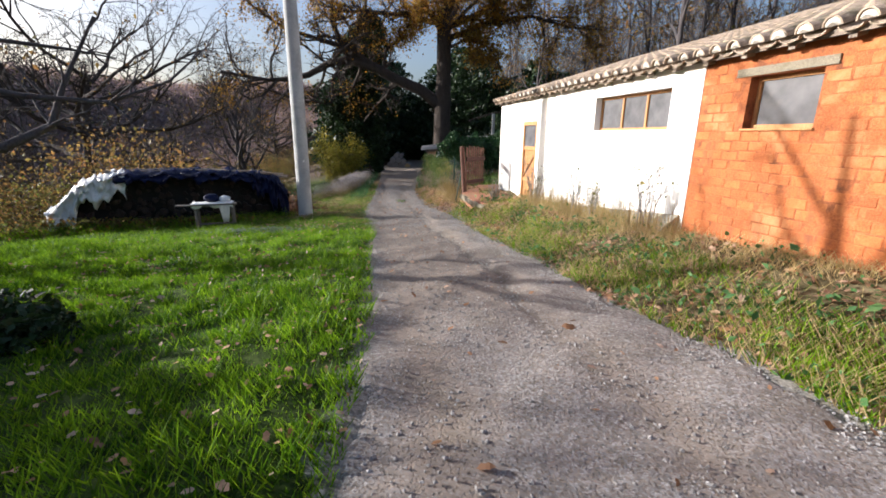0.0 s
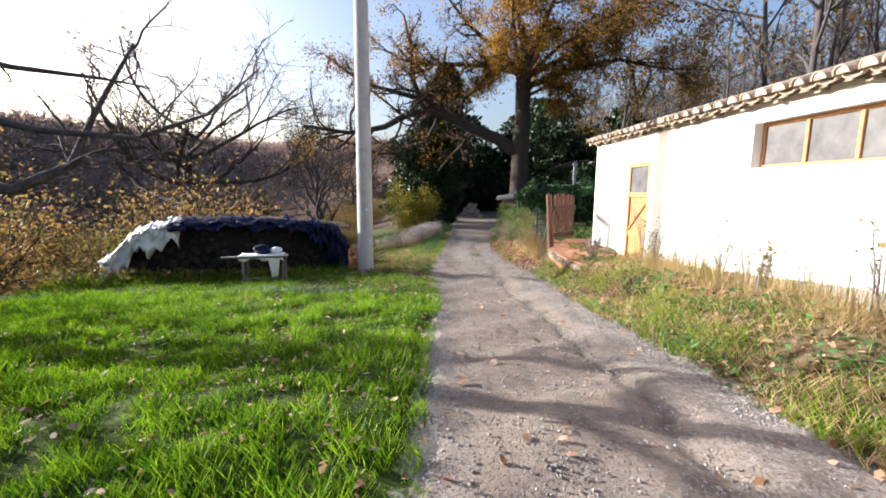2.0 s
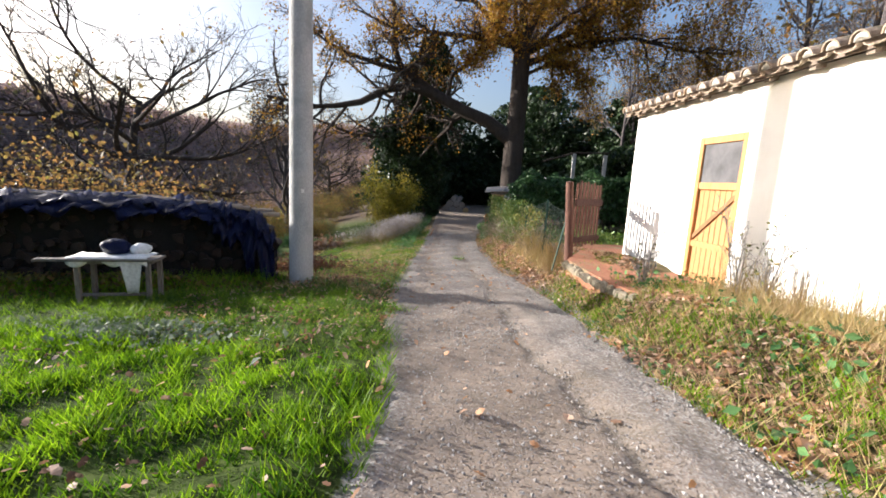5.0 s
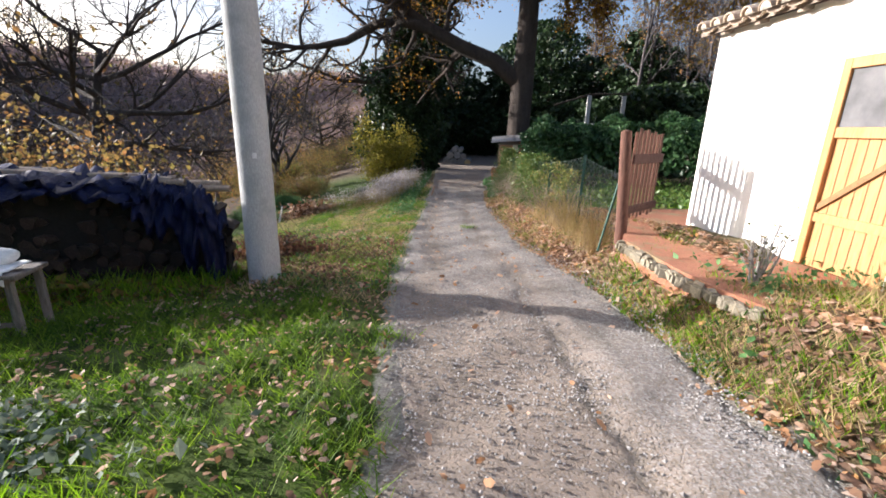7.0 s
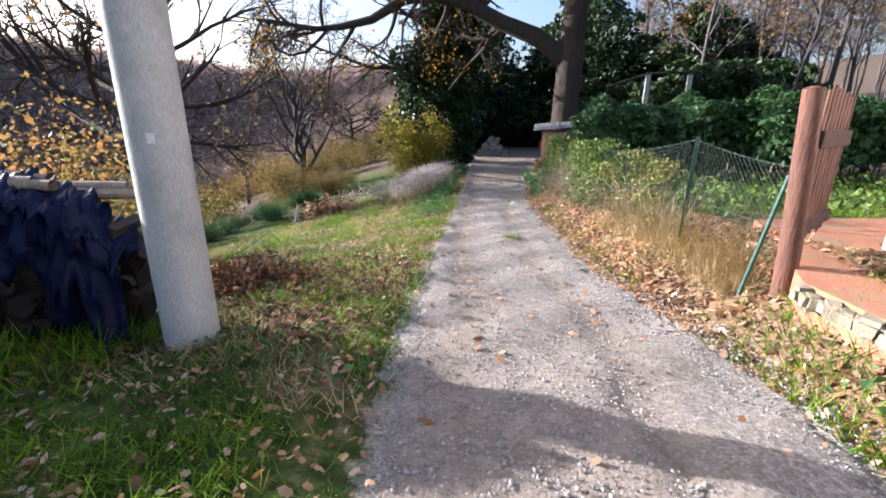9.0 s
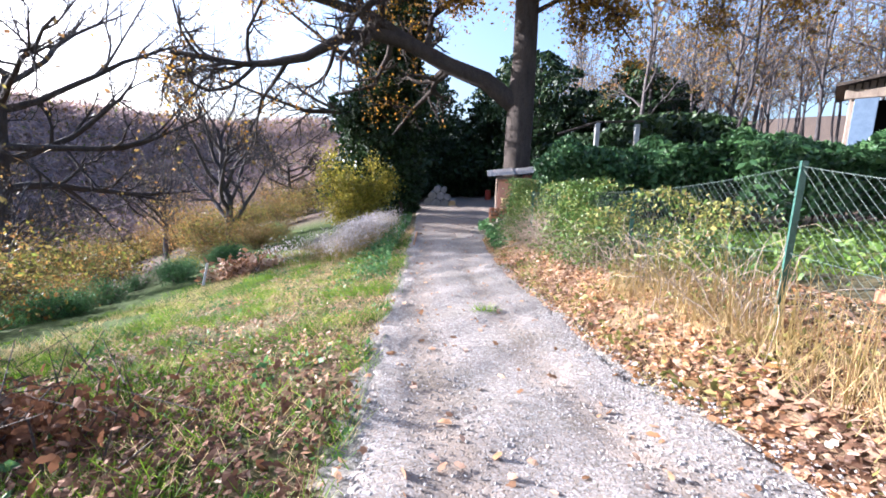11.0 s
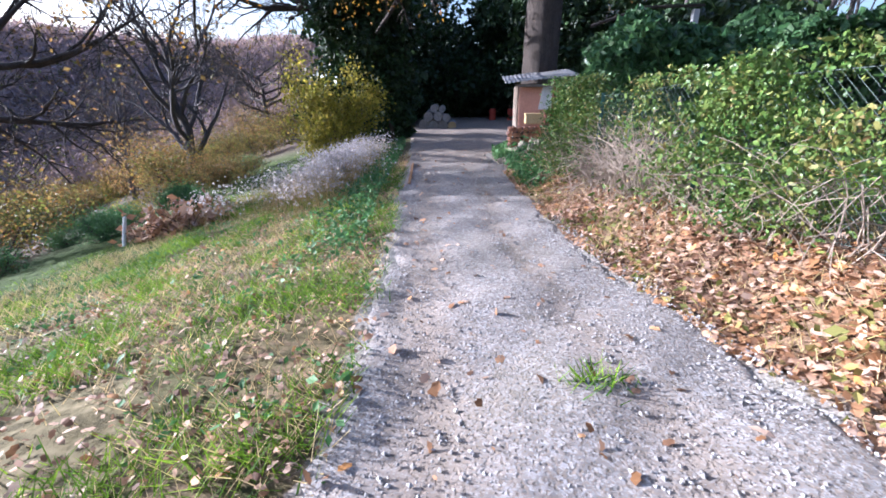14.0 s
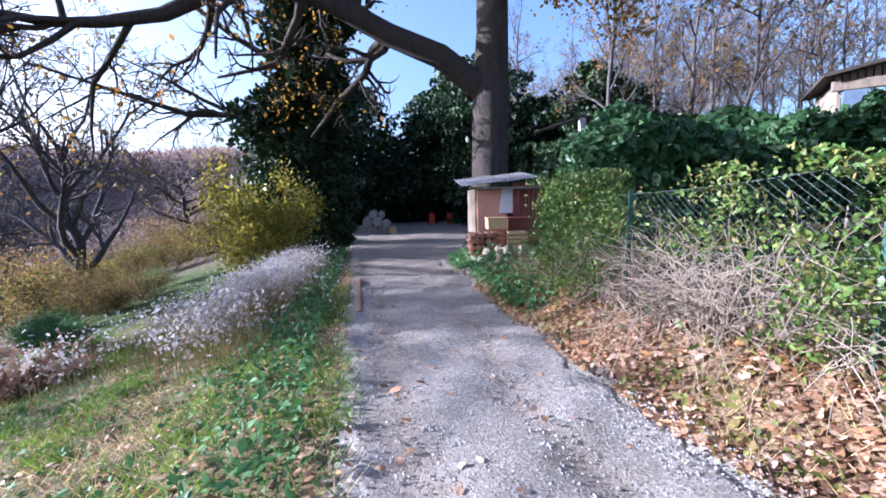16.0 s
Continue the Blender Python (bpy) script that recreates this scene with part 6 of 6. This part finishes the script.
def patchy(rng, p, scale, level):
    v = np.array([noise.noise(Vector((x * scale, y * scale, 3.0))) for x, y, _ in p])
    return p[v + 0.18 * rng.normal(size=len(p)) > level]


def stuff(name, verts_faces, mat, label, category):
    return tagged(new(name, mesh_np(name, *verts_faces, M[mat])), label, category, kind="stuff")


rng = np.random.default_rng(201)
lawn = np.concatenate([scatter(rng, 190000, 0.2, 9, -1, 8.0, 0.9), scatter(rng, 22000, 5, 12, -1, 11, 0.6)])
bank = np.concatenate([patchy(rng, scatter(rng, 60000, 9, 17, -1, 6, 0.9), 0.8, -0.05), patchy(rng, scatter(rng, 55000, 16, 30, -1, 7, 0.8), 0.8, 0.12)])
lawn[:, 2] -= 0.01
bank[:, 2] -= 0.01
stuff("bank_green", blades(bank, 0.05, 0.006, rng, 0.8, 0.5, 0.75), "bank_grass", "muted green grass on the sloping verge", "grass")
stuff("lawn_grass", blades(lawn, 0.056, 0.006, rng, 0.65, 0.5, 0.8), "grass", "short bright green lawn grass beside the track", "grass")
tufts = patchy(rng, scatter(rng, 15000, 9, 28, -1, 4.5), 1.1, 0.12)
tufts = np.repeat(tufts, 7, 0) + rng.normal(size=(len(tufts) * 7, 3)) * np.array([0.06, 0.06, 0])
stuff("grass_tufts", blades(tufts, 0.095, 0.0045, rng, 1.0), "bank_grass", "taller bright grass tufts on the verge", "grass")
right = np.concatenate([scatter(rng, 26000, 0, 12, 1, 2.6), scatter(rng, 6000, 12, 27, 1, 1.6)])
right = patchy(rng, right, 0.9, -0.05)
stuff("verge_grass", blades(right, 0.11, 0.0045, rng, 0.8), "dry_grass", "dry straw-coloured grass on the verge", "grass")
greenr = patchy(rng, scatter(rng, 34000, 0, 14, 1, 1.6), 0.9, 0.05)
stuff("verge_green", blades(greenr, 0.09, 0.006, rng, 0.7), "grass", "green grass patches on the verge", "grass")
dryl = patchy(rng, scatter(rng, 34000, 12, 31, -1, 6), 0.6, -0.05)
stuff("bank_grass", blades(dryl, 0.09, 0.0045, rng, 0.9), "dry_grass", "faded grass on the sloping bank", "grass")
garden = patchy(rng, np.stack([rng.uniform(0.8, 9, 15000), rng.uniform(17.6, 25, 15000), np.zeros(15000)], 1), 0.6, 0.0)
garden[:, 2] = land(garden[:, 0], garden[:, 1])
stuff("garden_grass", blades(garden, 0.09, 0.006, rng, 0.7), "grass", "green grass in the fenced garden", "grass")

gw = np.stack([rng.uniform(0.7, 9, 16000), rng.uniform(16.8, 25, 16000), np.zeros(16000)], 1)
gw = patchy(rng, gw, 0.9, 0.0)
gw[:, 2] = land(gw[:, 0], gw[:, 1]) + rng.random(len(gw)) ** 1.5 * 0.42
stuff("garden_weeds", leaves(gw, 0.045, rng), "creeper", "leafy green weeds in the fenced garden", "weeds")

# tall dry stalks along the wall and the fence
def stalks(places, height, seeds):
    rn = np.random.default_rng(seeds)
    lines = []
    for x, y, z in places:
        a = rn.random() * 6.28
        h = height * rn.uniform(0.5, 1.2)
        l = rn.uniform(0.02, 0.25) * h
        lines.append(([(x, y, z - 0.02), (x + math.cos(a) * l * 0.4, y + math.sin(a) * l * 0.4, z + h * 0.6), (x + math.cos(a) * l, y + math.sin(a) * l, z + h)], [0.004, 0.003, 0.0015]))
    return tubes(lines, 3)


wall_line = [(s, rng.uniform(-0.75, -0.08)) for s in rng.uniform(-6, -0.2, 420)]
pl_ = np.array([tuple(bw(s, d, 0)) for s, d in wall_line])
pl_[:, 2] = land(pl_[:, 0], pl_[:, 1])
stuff("dry_stalks", stalks(pl_, 0.55, 3), "dry_grass", "dry brown weed stalks along the white wall", "weeds")
ys = 14.4 + 4.0 * rng.random(360) ** 1.3
xs = np.interp(ys, [p[1] for p in POSTS], [p[0] for p in POSTS]) - rng.uniform(0.02, 0.3, 360)
stuff("straw_clump", stalks(np.stack([xs, ys, land(xs, ys)], 1), 0.6, 4), "dry_grass", "tall straw-coloured dead grass along the fence", "grass")
c = np.repeat(np.stack([xs, ys, land(xs, ys)], 1)[::2], 8, 0)
c = c + rng.normal(size=c.shape) * np.array([0.12, 0.12, 0.05])
stuff("straw_blades", blades(c, 0.24, 0.0028, rng, 0.7), "dry_grass", "tangled dead grass blades along the fence", "grass")
lowb = np.repeat(pl_[::2], 14, 0)
lowb = lowb + rng.normal(size=lowb.shape) * np.array([0.15, 0.15, 0.0])
lowb[:, 2] = land(lowb[:, 0], lowb[:, 1])
stuff("wall_foot_grass", blades(lowb, 0.22, 0.0045, rng, 0.7), "dry_grass", "dead grass at the foot of the white wall", "grass")


def wall_shrub(s, d, h, seed):
    p = bw(s, d, 0)
    rn = np.random.default_rng(seed)
    lim = [((rn.normal() * 0.03, rn.normal() * 0.03, 0.0), (math.cos(k * 1.1) * 0.22, math.sin(k * 1.1) * 0.22, 1), h * rn.uniform(0.7, 1), 0.012) for k in range(7)]
    spec = [(6, 0.4, 0.35, 0.06, 0.05, 6), (4, 0.5, 0.5, 0.15, 0.04, 4), (0, 0, 0, 0.2, 0.02, 3)]
    ms = tree_meshes("shrub", ([(0, 0, -0.15), (0, 0, 0.05), (0, 0, 0.12)], [0.02, 0.018, 0.01]), lim, spec, seed, M["bark_pale"], M["vine_leaf"], 50, 0.025, 0.05)
    plant_tree("wall_shrub", ms, (p.x, p.y, float(land(p.x, p.y))), "thin twiggy shrub growing against the white wall", "shrub", "wall shrubs")


for s, d, h, k in ((-5.3, -0.35, 1.15, 1), (-2.9, -0.35, 1.0, 2), (-1.0, -0.3, 0.8, 3), (-3.9, -0.45, 0.7, 4), (0.3, -1.1, 0.75, 5), (-0.5, -0.25, 1.1, 6)):
    wall_shrub(s, d, h, 300 + k)

# pale seed heads and nettles on the bank
n = 6500
ys = 23.6 + 7.2 * rng.random(n)
d = np.interp(ys, [23.6, 26, 30], [2.6, 2.2, 1.7]) + rng.normal(size=n) * np.interp(ys, [23.6, 27, 31], [0.75, 0.55, 0.4])
xs = road_left(ys) - d
zs = land(xs, ys)
keep = np.abs(rng.normal(size=n)) < 1.3
base_p = patchy(rng, np.stack([xs, ys, zs], 1)[keep], 0.8, -0.1)
stuff("pale_stalks", stalks(base_p[::2], 0.75, 9), "dry_grass", "pale dead stalks on the bank", "weeds")
heads = np.repeat(base_p, 5, 0) + rng.normal(size=(len(base_p) * 5, 3)) * np.array([0.07, 0.07, 0.1])
heads[:, 2] += np.repeat(rng.uniform(0.35, 0.85, len(base_p)), 5)
stuff("pale_seed_heads", leaves(heads, 0.024, rng), "seed", "whitish fluffy seed heads of dead weeds on the bank", "weeds")
n = 4200
ys = rng.uniform(20.5, 36, n)
xs = road_left(ys) - 0.35 - np.abs(rng.normal(size=n)) * 0.5
p = np.stack([xs, ys, land(xs, ys) + rng.random(n) * 0.28], 1)
stuff("nettles", leaves(p, 0.036, rng, 0.4), "nettle", "low fresh green nettles along the track edge", "weeds")
n = 2600
ys = rng.uniform(24, 31, n)
xs = road_right(ys) + 0.15 + np.abs(rng.normal(size=n)) * 0.4
stuff("bank_weeds", leaves(np.stack([xs, ys, land(xs, ys) + rng.random(n) * 0.3], 1), 0.045, rng, 0.4), "nettle", "green weeds on the bank below the shed", "weeds")
c = np.array([(-1.94, 18.16), (-2.1, 11.2)])
p = np.repeat(c, 90, 0) + rng.normal(size=(180, 2)) * np.array([0.12, 0.06])
stuff("track_tufts", blades(np.column_stack([p, land(p[:, 0], p[:, 1])]), 0.07, 0.005, rng, 0.9), "grass", "small grass tufts in the middle of the track", "grass")
n = 1500
p = np.array([(-4.3, 9.2)]) + rng.normal(size=(n, 2)) * np.array([0.5, 0.22])
stuff("grey_weeds", leaves(np.column_stack([p, land(p[:, 0], p[:, 1]) + rng.random(n) * 0.1]), 0.03, rng, 0.5), "grey_weed", "low patch of grey-green weeds on the lawn", "weeds")
n = 5000
f = rng.random(n)
p = np.array([tuple(PA + PU * (a * 6.9 - 0.1) - PN * abs(b)) for a, b in zip(f, rng.normal(size=n) * 0.35)])
p[:, 2] = land(p[:, 0], p[:, 1]) + rng.random(n) ** 2 * 0.4 * (0.3 + f)
stuff("stack_weeds", leaves(p, 0.045, rng, 0.2), "scrub_leaf", "dark weeds grown up against the firewood", "weeds")
pg = np.repeat(p[::3], 3, 0)
pg[:, 2] = land(pg[:, 0], pg[:, 1])
stuff("stack_grass", blades(pg + rng.normal(size=pg.shape) * np.array([0.1, 0.1, 0]), 0.2, 0.006, rng, 0.6), "grass", "long grass at the foot of the firewood", "grass")

vw = patchy(rng, scatter(rng, 9000, 14, 27, 1, 1.5), 1.3, 0.1)
vw[:, 2] += rng.random(len(vw)) ** 2 * 0.16
stuff("verge_weeds", leaves(vw, 0.03, rng, 0.3), "vine_leaf", "small yellow-green weeds among the fallen leaves", "weeds")
vw = patchy(rng, scatter(rng, 9000, 0, 13, 1, 2.2), 1.1, 0.12)
vw[:, 2] += rng.random(len(vw)) ** 2 * 0.18
stuff("verge_herbs", leaves(vw, 0.034, rng, 0.3), "nettle", "dark green herbs on the verge before the wall", "weeds")
vl = patchy(rng, scatter(rng, 9000, 12, 28, -1, 4.5), 1.2, 0.1)
vl[:, 2] += rng.random(len(vl)) ** 2 * 0.12
stuff("bank_herbs", leaves(vl, 0.03, rng, 0.3), "nettle", "small green herbs on the bank", "weeds")

# fallen leaves
ll = np.concatenate([scatter(rng, 2200, 0.3, 9, -1, 6), scatter(rng, 3200, 9, 17, -1, 3.2), scatter(rng, 7500, 16, 30, -1, 3.5)])
ll[:, 2] += 0.045
lr = np.concatenate([scatter(rng, 2600, 0, 9, 1, 2.4), scatter(rng, 7500, 8, 17, 1, 1.8), patchy(rng, scatter(rng, 22000, 14.5, 27, 1, 1.3, 1.0), 1.6, -0.2)])
lr[:, 2] += 0.03
lo_ = np.concatenate([scatter(rng, 220, 0, 16, 0, 0), scatter(rng, 420, 14, 32, 0, 0)])
lo_[:, 2] += 0.014
stuff("lawn_leaves", leaves(ll, 0.023, rng, 0.6, 0.7, 0.45, True), "litter", "brown and pale fallen oak leaves in the grass", "leaves")
stuff("fallen_leaves", leaves(np.concatenate([lr, lo_]), 0.032, rng, 0.6, 0.7, 0.45, True), "litter", "brown and buff fallen oak leaves", "leaves")


def pebbles():
    rn = np.random.default_rng(221)
    p = np.concatenate([scatter(rn, 9000, 0.0, 12, 0, 0), scatter(rn, 15000, 10, 27, 0, 0)])
    e = scatter(rn, 7000, 0, 22, 1, 0.4)
    e[:, 0] -= 0.35
    p = np.concatenate([p, e])
    n = len(p)
    oct_ = np.array([(1, 0, 0), (0, 1, 0), (-1, 0, 0), (0, -1, 0), (0, 0, 0.7), (0, 0, -0.7)])
    s = 0.0085 * (1 + 0.5 * rn.normal(size=(n, 1, 1))).clip(0.4, 1.9)
    a = rn.random(n) * 6.28
    R = np.zeros((n, 3, 3))
    R[:, 0, 0], R[:, 0, 1], R[:, 1, 0], R[:, 1, 1], R[:, 2, 2] = np.cos(a), -np.sin(a), np.sin(a), np.cos(a), 1
    v = (oct_[None] * s * (1 + 0.25 * rn.normal(size=(n, 6, 3)))) @ R.transpose(0, 2, 1) + p[:, None, :] + np.array([0, 0, 0.008])
    f = np.array([(0, 1, 4), (1, 2, 4), (2, 3, 4), (3, 0, 4), (1, 0, 5), (2, 1, 5), (3, 2, 5), (0, 3, 5)])
    F = (np.arange(n)[:, None, None] * 6 + f[None]).reshape(-1, 3)
    stuff("gravel_stones", (v.reshape(-1, 3), F), "pebble", "loose pale gravel stones on the track", "gravel")


pebbles()
